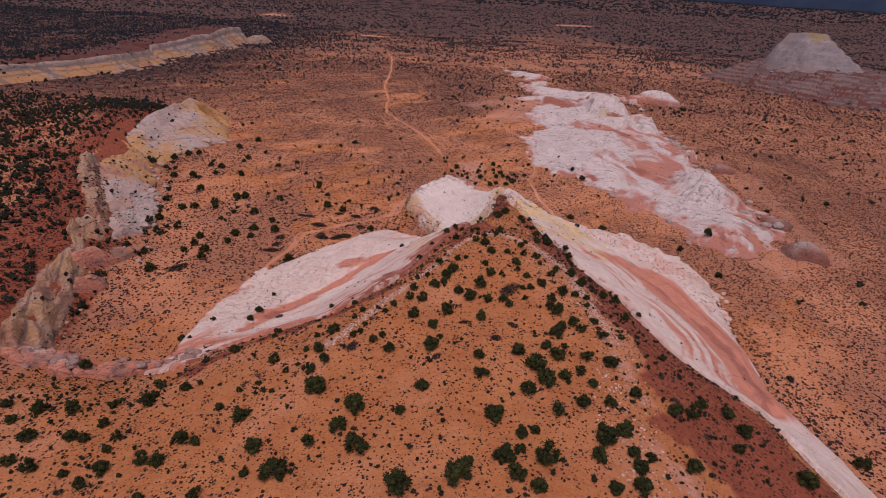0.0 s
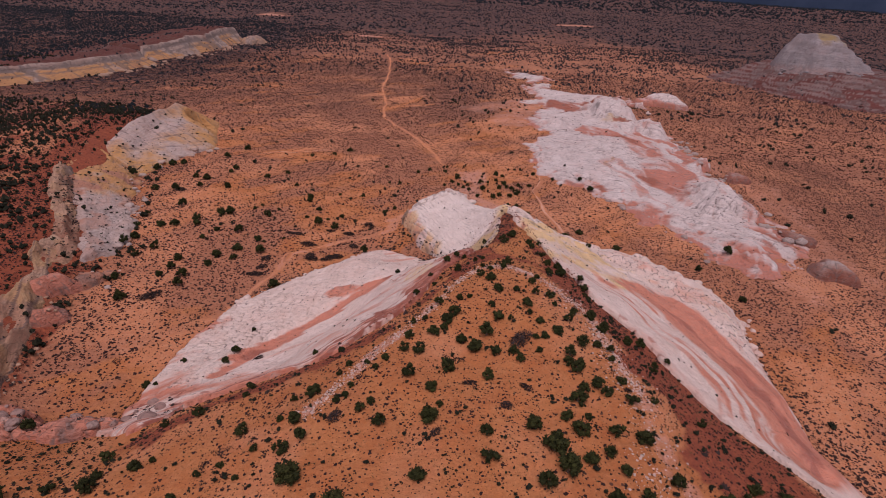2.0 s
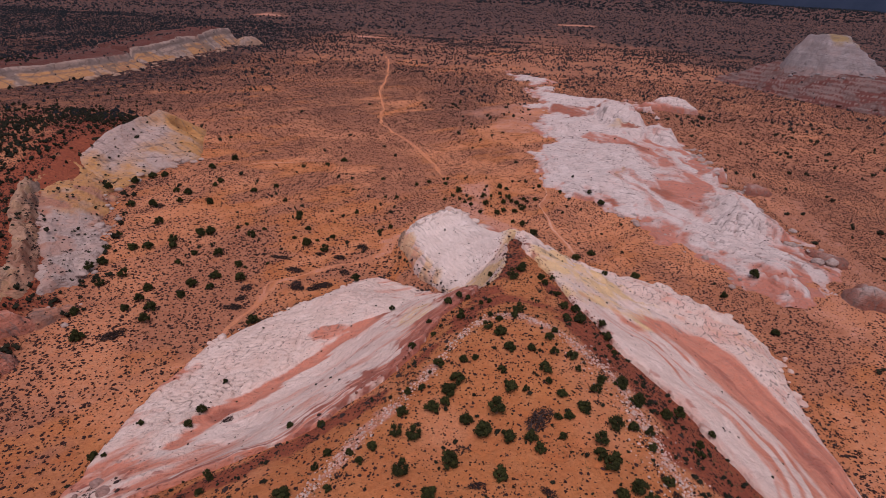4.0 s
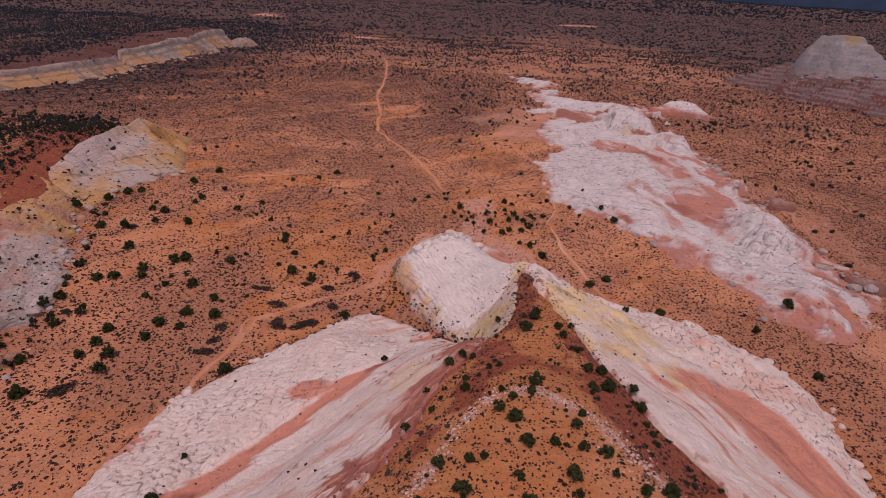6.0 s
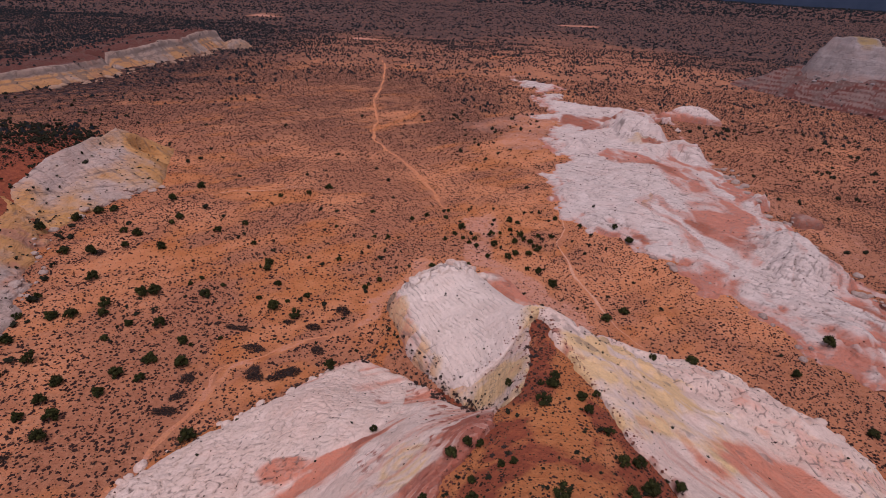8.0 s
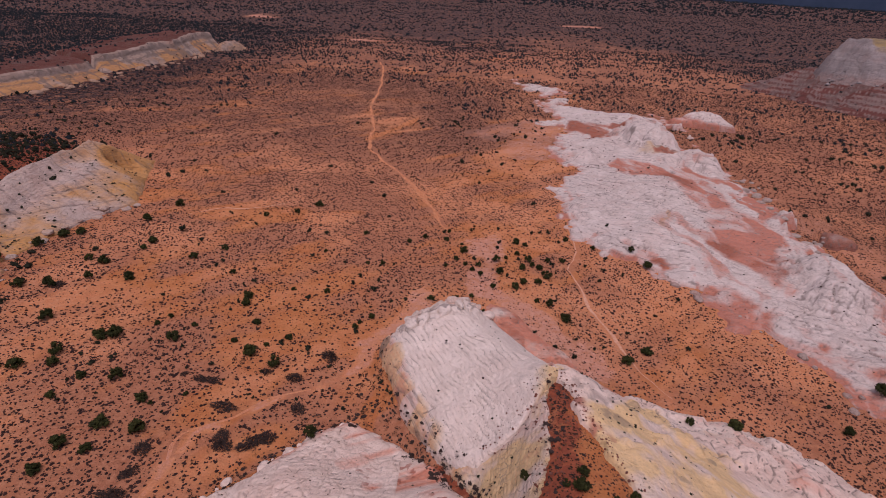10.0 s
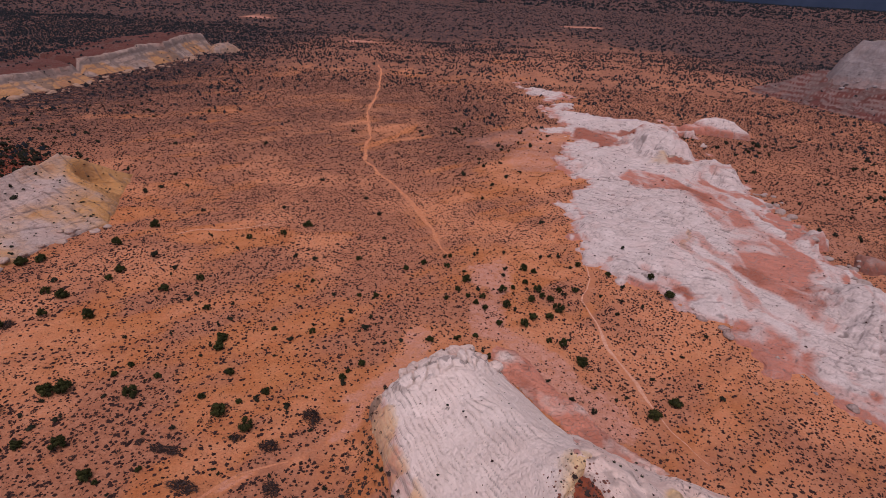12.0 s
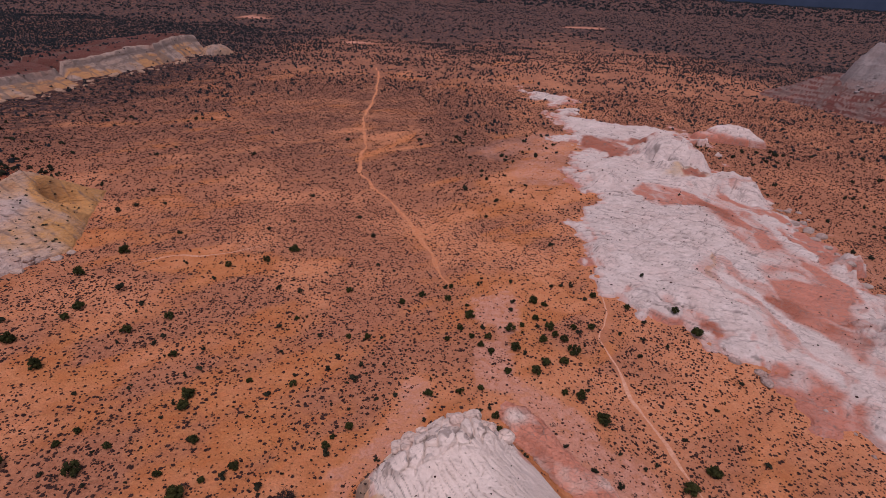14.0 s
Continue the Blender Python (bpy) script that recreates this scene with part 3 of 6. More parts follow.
def rock(name, label, poly, cell, mat, shape, stain, ragged=2.0, category="rock outcrop", bite=0.0):
    """A rock outcrop over poly. shape(x, y, d) gives its height over the ground and stain(x, y, z, d) its colours, d metres in from the edge."""
    px, py = [p[0] for p in poly], [p[1] for p in poly]
    gx, gy = np.arange(min(px) - 3, max(px) + 3, cell), np.arange(min(py) - 3, max(py) + 3, cell)
    x, y = np.meshgrid(gx, gy, indexing="ij")
    x, y = x.ravel(), y.ravel()
    seed = len(ROCKS) * 11
    d = depth_in(x, y, poly) + ragged * fbm(x, y, 7 * max(1, cell), 4, 61 + seed)
    d = d - bite * step(-0.25, 0.35, fbm(x, y, 17, 4, 67 + seed)) * step(310, 500, y)
    keep = d > -2.2 * max(1, cell)
    base = land(x, y)
    z = base + np.where(d > 0, shape(x, y, np.maximum(d, 0)), 0) - 0.4 - 0.9 * np.clip(-d, 0, 4)
    f = grid_faces(len(gx), len(gy))
    f = f[keep[f].all(1)]
    used = np.unique(f)
    back = np.full(len(x), -1)
    back[used] = np.arange(len(used))
    v = np.stack([x, y, z], 1)[used]
    masks4 = np.clip(np.stack([np.broadcast_to(k, x.shape) for k in stain(x, y, z, d)], -1), 0, 1)[used]
    ob = new(name, mesh_of(name, v, back[f], mat, "stain", masks4))
    ROCKS.append((poly, shape, ragged, cell, seed, bite))
    return tagged(ob, label, category)


def lifted(d, rise, height):
    """Rounded edge: rises to height within rise metres."""
    t = np.clip(d / rise, 0, 1)
    return height * np.sqrt(np.maximum(1 - (1 - t) ** 2, 0))


# West slope of the hill.
WEST_SLOPE = [(8.5, 150), (4, 138), (-1, 128), (-5, 118), (-12, 109), (-22, 101), (-36, 94), (-51, 86), (-60, 91), (-60, 98), (-60, 110), (-60, 124), (-57.5, 136), (-54, 146), (-48, 155), (-41, 162), (-33, 169), (-26, 178), (-19, 183), (-12, 182), (-6, 174), (0, 166), (5, 157)]


WEST_STREAK = [(-8, 157), (-16.5, 148), (-21.5, 143), (-28, 138), (-34, 131), (-41, 121), (-46, 110)]


def west_zone(x, y):
    """1 on the outer lobe that is cracked into plates, 0 on the smooth lip above the pink streak."""
    side = inside(x, y, WEST_STREAK + [(-70, 95), (-70, 190), (-8, 190)])
    d, _ = to_line(x, y, WEST_STREAK)
    return np.where(side, step(0, 4, d), 0) * step(-0.75, -0.3, fbm(x, y, 15, 3, 70))


def west_shape(x, y, d):
    p, own = plates(x, y, 1.8, (1.35, 0.8), 5)
    k = west_zone(x, y)
    lip, _ = to_line(x, y, WEST_STREAK)
    beds = crossbeds(x, y, 60, 3.2, 1.6, 9)
    hollow = step(3.4, 0.5, lip + 1.5 * fbm(x, y, 9, 3, 72))
    return 0.9 + lifted(d, 4, 1.0) + k * (0.5 * p + 0.25 * own * p) * (0.75 + 0.5 * fbm(x, y, 14, 2, 74)) + (1 - k) * 0.05 * beds + 0.7 * fbm(x, y, 12, 3, 71) + 0.25 * fbm(x, y, 3, 3, 73) - 0.7 * hollow


def west_stain(x, y, z, d):
    k = west_zone(x, y)
    n = fbm(x, y, 9, 4, 76)
    lip, _ = to_line(x, y, WEST_STREAK)
    streak = fbm((x * 0.85 + y * 0.53) * 0.4, (x * 0.53 - y * 0.85) * 2.4, 7, 4, 75)
    pink = 0.9 * step(2.8, 0.2, lip + 4 * streak + 2 * n) + 0.7 * step(1.1, 0.5, np.hypot((x + 27) / 5, (y - 146) / 2.6) + 0.8 * n)
    inner = (1 - k) * step(2, 7, lip)
    pink = pink + inner * (0.28 + 1.0 * streak) + 0.55 * step(-42, -54, x + 8 * n) * step(-0.2, 0.3, n) + 0.6 * step(4, 0.5, d) * step(0.0, 0.3, n) * k
    red = 0.7 * step(1.6, 0.2, lip + 2 * streak) * step(-0.3, 0.2, n) + inner * 0.7 * step(0.12, 0.4, fbm(x, y, 1.1, 3, 80)) * step(-0.1, 0.4, fbm(x, y, 11, 3, 82)) + 0.5 * step(20, 23, z + 2 * streak)
    rim, _ = to_line(x, y, [(4, 138), (-1, 128), (-5, 118), (-12, 109), (-22, 101), (-36, 94), (-51, 86)])
    lines = np.abs((rim + 1.6 * n + 1.2 * streak) / 1.7 % 1 - 0.5) * 2
    band = step(8, 2, rim + 4 * n)
    red = red + 0.75 * band * step(0.35, 0.7, lines + 0.5 * fbm(x, y, 3, 3, 83))
    pink = pink + 0.6 * band * step(0.6, 0.2, lines)
    swirl = np.abs((np.hypot(x + 6, y - 138) + 2 * n) / 1.6 % 1 - 0.5) * 2
    yellow = inner * 0.7 * step(1, 0.4, np.hypot((x + 6) / 6, (y - 137) / 9)) * (0.4 + 0.6 * swirl)
    # cracks darkened in colour for the shade that soft light leaves out
    gap = 1 - plates(x, y, 1.8, (1.35, 0.8), 5)[0]
    return pink, yellow, red, 0.2 * step(0.3, 0.6, fbm(x, y, 3, 3, 81)) + 0.85 * gap * k * (0.7 + 0.8 * fbm(x, y, 8, 3, 84))


west_rock = rock("white_slickrock", "white and pink slickrock slope cracked into small plates", WEST_SLOPE, 0.33, PLATE_ROCK, west_shape, west_stain, 1.9)

# The dome north of the saddle.
DOME = [(-9, 184.5), (-14, 199.5), (-16.5, 208), (-12, 214.5), (-5, 221), (4, 223.5), (10, 220), (16, 211.5), (20, 202), (23, 194), (25, 186), (19, 178), (15, 173), (10.5, 168.5), (5, 166), (1.5, 167.5), (-3.6, 175)]


def grooves(x, y, turn, size, width, bend=1.0, seed=0, broken=0.2):
    """Narrow joints along warped parallel lines, 1 on the rock and 0 in a joint; broken: the share of each line that has healed."""
    c, s = math.cos(radians(turn)), math.sin(radians(turn))
    u = (x * c + y * s) / size + bend * fbm(x, y, size * 9, 3, seed) + 0.12 * fbm(x, y, size * 1.5, 2, seed + 5)
    f = np.abs(u - np.round(u)) * size
    w = width * np.clip(1 + 1.6 * (fbm(x, y, size * 3, 3, seed + 9) - 2 * (broken - 0.3)), 0.02, 1.6)
    return step(0, 1, f / w)


def dome_joints(x, y):
    return np.minimum(grooves(x, y, 27, 1.1, 0.2, 1.3, 91, 0.45), grooves(x, y, 100, 6.5, 0.22, 1.6, 94, 0.7))


def dome_shape(x, y, d):
    p, own = plates(x, y, 2.6, (1.0, 1.3), 93)
    knobs = step(205, 213, y - 0.5 * x) * step(13, 5, x)
    return 0.6 + lifted(d, 1.6, 1.4) + 0.30 * dome_joints(x, y) * (1 - 0.6 * knobs) + knobs * (1.3 * p * (0.35 + own)) + 0.5 * fbm(x, y, 11, 3, 95) + 0.25 * fbm((x * 0.89 + y * 0.45) * 1.0, (y * 0.89 - x * 0.45) * 0.2, 1.6, 3, 92)


def dome_stain(x, y, z, d):
    n = fbm(x, y, 9, 4, 97)
    wall = step(4.5, 1.5, d + 1.2 * n) * step(2, -4, x) * step(216, 208, y)
    yellow = 0.8 * step(12, 18, x + 3 * n) * step(186, 176, y) + 0.75 * wall * step(-0.25, 0.25, fbm(x, y, 4, 3, 96))
    pink = 0.2 * step(0.25, 0.5, n) + 0.6 * step(9, 13, x) * step(198, 206, y) * step(0.0, 0.3, n) + 0.4 * wall
    return pink, yellow, 0 * x, 0.62 * (1 - dome_joints(x, y)) + 0.7 * step(0.25, 0.55, fbm(x, y, 2.2, 3, 99)) * step(204, 212, y - 0.5 * x) + 0.25 * wall


dome_rock = rock("white_dome", "white sandstone dome with fine curved bedding grooves", DOME, 0.24, DOME_ROCK, dome_shape, dome_stain, 0.8)

# The yellow face between the dome and the red fin.
SADDLE = [(9.5, 150), (12.5, 152), (14.4, 160), (15.6, 168), (17, 177), (12, 171), (6, 170.5), (0, 174), (-4, 178), (-4, 174.5), (1, 167), (5, 160), (7, 155)]
rock("yellow_face", "rough yellow and white sandstone face below the crest", SADDLE, 0.4, WHITE_ROCK,
     lambda x, y, d: 0.5 + lifted(d, 2, 0.7) + 0.12 * crossbeds(x, y, -30, 2.2, 1.5, 101) + 0.45 * fbm(x, y, 4, 3, 102),
     lambda x, y, z, d: (0.15 + 0.4 * fbm(x, y, 4, 3, 103), 0.42 + 1.2 * fbm(x, y, 5, 4, 104), 0 * x, 0.3 * step(0.2, 0.5, fbm(x, y, 2, 3, 106))), 0.8)

# East slope of the hill.
EAST_SLOPE = [(17, 180), (23, 163), (27, 147), (33, 130), (40, 118), (47, 102), (54, 88), (62, 76), (76, 56), (92, 36), (104, 38), (92, 62), (83, 84), (79, 106), (83, 132), (85, 150), (92, 162), (83, 171), (74, 178), (57, 190), (41, 197), (28, 203), (22, 196), (20, 188)]


EAST_STREAK = [(40, 160), (46, 155), (52, 151), (57, 147), (61, 140), (64, 130), (68, 121), (71, 112), (72, 100), (69, 92)]
EAST_BRANCH = [(49, 168), (55, 162), (61, 154), (66, 144), (70, 133), (74, 122), (75, 110)]


def east_zone(x, y):
    """1 on the outer side, cracked into plates, 0 on the smooth streaked beds above."""
    side = inside(x, y, EAST_BRANCH[::-1] + [(40, 178), (24, 200), (60, 230), (130, 170), (110, 90)])
    d, _ = to_line(x, y, EAST_BRANCH)
    return np.where(side, step(0, 5, d + 2 * fbm(x, y, 9, 3, 108)), 0) * step(-0.75, -0.35, fbm(x, y, 15, 3, 110))


def east_shape(x, y, d):
    p, own = plates(x, y, 2.3, (0.75, 1.6), 105)
    k = east_zone(x, y)
    line, _ = to_line(x, y, EAST_STREAK)
    return 0.8 + lifted(d, 4, 1.2) + k * (0.24 * p + 0.08 * own * p) + 0.06 * crossbeds(x, y, 20, 2.6, 1.8, 107) * (1 - k) + 0.9 * fbm(x, y, 13, 4, 109) - 0.6 * step(4, 0.5, line + 1.5 * fbm(x, y, 8, 3, 106)) + 1.2 * step(-0.05, 0.3, fbm(x, y, 6, 3, 114)) * step(154, 166, y)


def east_stain(x, y, z, d):
    k = east_zone(x, y)
    line, _ = to_line(x, y, EAST_STREAK)
    side, _ = to_line(x, y, EAST_BRANCH)
    bend = 6 * fbm(x, y, 22, 3, 119)
    f1 = fbm((line + bend) * 1.6, y * 0.14, 3.0, 4, 111) + 0.22 * fbm(x, y, 2.4, 4, 112)
    n = fbm(x, y, 9, 4, 113)
    south = step(160, 140, y + 6 * n - 0.35 * (x - 45)) * step(84, 96, y)
    pink = (0.95 * step(8.5, 1.5, line + 5 * f1) + 0.8 * step(3.2, 0.6, side + 3 * f1) + (1 - k) * step(26, 10, line) * (0.42 + 1.5 * f1)) * south
    pink = pink + 0.4 * k * step(0.05, 0.4, n) + 0.35 * step(4, 1, d) * step(150, 110, y) * step(92, 104, y)
    red = (0.85 * step(3.0, 0.6, line + 2.6 * f1) + 0.45 * step(1.4, 0.2, side + 1.6 * f1)) * south * step(154, 140, y + 4 * n)
    yellow = 1.1 * step(1.0, 0.55, np.hypot((x - 35) / 22, (y - 161) / 21) + 0.4 * n) * (0.62 + 0.9 * fbm(x, y, 5, 4, 115)) + 0.3 * step(30, 50, x) * step(120, 145, y) * step(0.0, 0.4, f1)
    # plate gaps carry painted shade
    gap = 1 - plates(x, y, 2.3, (0.75, 1.6), 105)[0]
    rim = step(3.5, 0.8, d + 2 * n) * step(60, 40, x) * step(84, 100, y)
    return pink, yellow, red + 0.6 * rim * step(0, 0.3, fbm(x, y, 3, 3, 116)), 0.95 * gap * k + 0.55 * step(0.22, 0.5, fbm(x, y, 3.2, 4, 117)) * step(135, 155, y) * (1 - k)


east_rock = rock("banded_slickrock", "pale slickrock slope streaked pink, red and yellow", EAST_SLOPE, 0.38, BAND_ROCK, east_shape, east_stain, 2.4)

# Pink apron at the dome's foot.
APRON = [(11, 238), (17, 235), (22, 226), (29, 218), (40, 206), (46, 202), (38, 201), (28, 207), (20, 214), (14, 223), (9, 232)]
rock("pink_slab", "low pink sandstone slab beside the white dome", APRON, 0.5, WHITE_ROCK,
     lambda x, y, d: 0.4 + lifted(d, 5, 0.8) + 0.5 * fbm(x, y, 6, 3, 121) + 0.15 * crossbeds(x, y, 50, 2, 1, 123),
     lambda x, y, z, d: (0.75 + 0.9 * fbm(x, y, 7, 4, 125), 0 * x, 0.4 * step(0.15, 0.4, fbm(x, y, 8, 3, 127)), 0.3 * step(0.2, 0.5, fbm(x, y, 2, 3, 129))), 2.5)

# The broad outcrop east of the plain.
PAVEMENT = [(56, 665), (97, 629), (97, 556), (115, 530), (150, 530), (157, 479), (146, 430), (146, 380), (142, 340), (138, 307), (142, 285), (140, 262), (143, 245), (141, 225), (132, 206), (124, 199), (108, 196),
            (101, 206), (98, 220), (91, 232), (83, 249), (72, 262), (65, 275), (54, 279), (43, 289), (41, 312), (44, 347), (57, 375), (46, 396), (58, 443), (54, 486), (66, 533), (57, 582)]
PAVEMENT_KNOBS = [(118, 442, 24, 11), (133, 398, 15, 7), (112, 405, 15, 4), (138, 312, 12, 6), (126, 262, 16, 7), (116, 210, 12, 2.5), (148, 470, 15, 6), (95, 345, 22, 2), (85, 300, 20, 2), (70, 395, 12, 3)]


def pavement_joints(x, y):
    return np.minimum(grooves(x, y, 60, 3.4, 0.5, 2.4, 135, 0.42), grooves(x, y, 140, 8.0, 0.5, 2.0, 148, 0.55))


def pavement_shape(x, y, d):
    z = lifted(d, 30, 2.3) + 1.3 * fbm(x, y, 24, 4, 131) * step(0, 12, d)
    for cx, cy, r, h in PAVEMENT_KNOBS:
        t = np.hypot(x - cx, (y - cy) * 0.7) / r + 0.35 * fbm(x, y, 9, 3, 132)
        z = z + h * step(1.05, 0.2, t) * step(0, 9, d)
    hollow = step(1, 0.55, np.hypot((x - 124) / 9, (y - 400 - 0.12 * (x - 124) ** 2 * 0.3) / 3.2))
    z = z - 4.5 * hollow
    p, own = plates(x, y, 3.0, (1.6, 0.8), 133)
    z = z + 0.8 * fbm(x, y, 8, 4, 134) * step(0, 12, d)
    q = z / 0.62 + 0.3 * fbm(x, y, 5, 3, 139)
    z = 0.5 * z + 0.5 * 0.62 * (np.floor(q) + step(0.6, 0.95, q - np.floor(q)))
    return z + (0.45 * p * step(-0.1, 0.3, fbm(x, y, 30, 2, 136)) + 0.15 * own + 0.3 * pavement_joints(x, y)) * step(0, 14, d)


def pavement_stain(x, y, z, d):
    wx, wy = x + 14 * fbm(x, y, 30, 3, 145), y + 14 * fbm(x, y, 30, 3, 146)
    n = fbm(wx, wy * 0.6, 22, 5, 137)
    fine = fbm(wx * 1.6, wy * 0.5, 8, 4, 138)
    pink = 0.6 * step(0.12, 0.4, n + 0.4 * fine) * step(-0.6, 0.2, fbm(x, y, 60, 2, 140)) + 0.5 * step(9, 2, d) * step(-0.1, 0.3, fine)
    for cx, cy, rx, ry in ((114, 345, 15, 60), (96, 455, 22, 16), (100, 378, 18, 14), (132, 250, 8, 30), (108, 290, 9, 24), (88, 252, 10, 12)):
        pink = np.maximum(pink, (0.75 + 0.7 * fine) * step(1.25, 0.55, np.hypot((x - cx) / rx, (y - cy) / ry) + 0.9 * n))
    red = np.zeros(x.shape)
    for cx, cy, rx, ry in ((79, 456, 22, 17), (51, 376, 8, 7), (118, 405, 8, 8), (110, 362, 7, 34), (98, 287, 8, 7), (110, 272, 6, 5), (73, 274, 4, 3), (134, 232, 8, 18)):
        red = np.maximum(red, (0.6 + 0.8 * fine) * step(1.2, 0.5, np.hypot((x - cx) / rx, (y - cy) / ry) + 1.5 * n))
    yellow = 0.5 * step(1, 0.4, np.hypot((x - 112) / 16, (y - 408) / 12) + 0.6 * n) + 0.5 * step(0.3, 0.55, fine) * step(0.1, 0.4, n)
    grime_shade = 0.14 * step(0.05, 0.45, fbm(x, y * 0.6, 6, 4, 141)) * step(-0.1, 0.3, fbm(x, y, 40, 2, 143)) + 0.4 * step(0.34, 0.55, fbm(x, y, 3.5, 3, 144)) + 0.6 * (1 - pavement_joints(x, y))
    gap = 1 - plates(x, y, 3.0, (1.6, 0.8), 133)[0]
    grime_shade = grime_shade + 0.38 * gap * step(-0.1, 0.3, fbm(x, y, 30, 2, 136))
    for cx, cy, r, h in PAVEMENT_KNOBS[:5]:
        on = step(1.2, 0.6, np.hypot(x - cx, (y - cy) * 0.7) / r)
        grime_shade, pink = grime_shade + 0.12 * on * step(-0.2, 0.3, fbm(x, y, 5, 4, 142)), pink * (1 - 0.7 * on)
    return pink + 0.45 * step(11, 1, d + 9 * n) + 0.32 * step(0, 26, x - 88 - 0.09 * (y - 280) + 14 * n) * step(-0.15, 0.35, fine + 0.5 * n), yellow, red, grime_shade


pave_rock = rock("slickrock_pavement", "broad white slickrock pavement with pink and red patches", PAVEMENT, 0.72, PAVE_ROCK, pavement_shape, pavement_stain, 11.0, bite=17.0)


def mound(name, label, cx, cy, rx, ry, turn, height, cell, mat, stain, steep=1.6, seed=0):
    """A single rounded rock standing on the plain."""
    c, s = math.cos(radians(turn)), math.sin(radians(turn))
    poly = []
    for k in range(14):
        a = k * math.tau / 14
        r = 1 + 0.16 * math.sin(3 * a + seed) + 0.1 * math.sin(5 * a + 2 * seed)
        u, v = rx * r * math.cos(a), ry * r * math.sin(a)
        poly.append((cx + u * c - v * s, cy + u * s + v * c))
    rise = min(rx, ry) * 0.95

    def shape(x, y, d):
        p, own = plates(x, y, 3.0, (1.3, 0.9), 150 + seed)
        return 0.4 + height * np.clip(d / rise, 0, 1) ** (1 / steep) * (1 + 0.22 * fbm(x, y, rise * 0.8, 3, 151 + seed)) + 0.25 * crossbeds(x, y, 70 + turn, 2.2, 1.5, 152 + seed) + 0.55 * p + 0.35 * own

    def cracked(x, y, z, d):
        pink, yellow, red, grime_shade = stain(x, y, z, d)
        return pink, yellow, red, grime_shade + 0.75 * (1 - plates(x, y, 3.0, (1.3, 0.9), 150 + seed)[0])
    return rock(name, label, poly, cell, mat, shape, cracked, 1.5)


def pale_stain(p=0.2, r=0.0, g=0.3):
    return lambda x, y, z, d: (p + 0.5 * fbm(x, y, 10, 3, 161) + 0.5 * step(5, 1, d), 0 * x, r * step(4, 1, d), g * step(0.1, 0.5, fbm(x, y, 4, 3, 163)))


mound("grey_hump", "rounded grey sandstone knob on pink ground", 141, 200, 8, 6.5, -60, 6.0, 0.45, GREY_ROCK, pale_stain(0.15, 0.5), seed=1)
mound("white_hump", "small white sandstone knob with a reddish foot", 178, 502, 19, 12, -35, 10, 0.8, PAVE_ROCK, pale_stain(0.1, 0.6), seed=2)
mound("white_hump", "low white sandstone knob beside the pavement", 160, 500, 10, 7, 0, 5, 0.8, PAVE_ROCK, pale_stain(0.5, 0.5), seed=3)
mound("grey_hump", "small grey sandstone knob beside the pavement", 150, 300, 7, 6, 20, 3.2, 0.6, GREY_ROCK, pale_stain(0.3, 0.5), seed=4)
mound("grey_hump", "small grey sandstone knob beside the pavement", 146, 232, 8, 5, -50, 2.4, 0.6, GREY_ROCK, pale_stain(0.3, 0.5), seed=5)

# Knobs along the foot of the west upland.
WEST_KNOB = [(-164, 266), (-158, 252), (-146, 249), (-133, 246), (-130, 262), (-126, 280), (-120, 293), (-124, 305), (-131, 325), (-137, 345), (-147, 338), (-155, 328), (-160, 308), (-164, 286)]


def knob_shape(x, y, d):
    dc, h = to_line(x, y, [(-156, 254, 6), (-154, 275, 9), (-152, 300, 12.5), (-149, 318, 16), (-145, 326, 12), (-140, 336, 4.5)])
    front = (d / (d + dc + 0.01)) ** 0.8
    bowl = step(8.5, 5.5, np.hypot(x + 137, y - 321))
    return 0.4 + h * front * (1 + 0.1 * fbm(x, y, 12, 3, 171)) * (1 - 0.75 * bowl) + 0.4 * np.minimum(grooves(x, y, 75, 4.2, 0.5, 1.5, 173, 0.4), grooves(x, y, 150, 9, 0.6, 2, 176, 0.4)) + 0.7 * fbm(x, y, 8, 4, 175) - land(x, y) * step(2, 10, land(x, y)) * 0.9


def knob_stain(x, y, z, d):
    n = fbm(x, y, 10, 4, 177)
    wide = fbm(x, y, 16, 4, 178)
    yellow = (0.62 + 0.5 * n + 0.5 * wide) * step(24, 6, d + 9 * wide) * step(-162, -142, x) + 0.75 * step(14, 8, np.hypot(x + 136, y - 321))
    return 0.25 * step(0.2, 0.5, n), yellow, 0.8 * step(-166, -172, x + 4 * n), 0.4 * step(0.2, 0.5, fbm(x, y, 2.5, 3, 179)) + 0.6 * (1 - np.minimum(grooves(x, y, 75, 4.2, 0.5, 1.5, 173, 0.4), grooves(x, y, 150, 9, 0.6, 2, 176, 0.4)))


knob_rock = rock("golden_knob", "rounded white sandstone knob with golden lower walls", WEST_KNOB, 0.6, GOLD_ROCK, knob_shape, knob_stain, 1.6)
WEST_SPUR = [(-158, 252), (-146, 252), (-131, 240), (-120, 216), (-106, 187), (-101, 169), (-107, 162), (-115, 176), (-127, 193), (-140, 212), (-152, 230)]


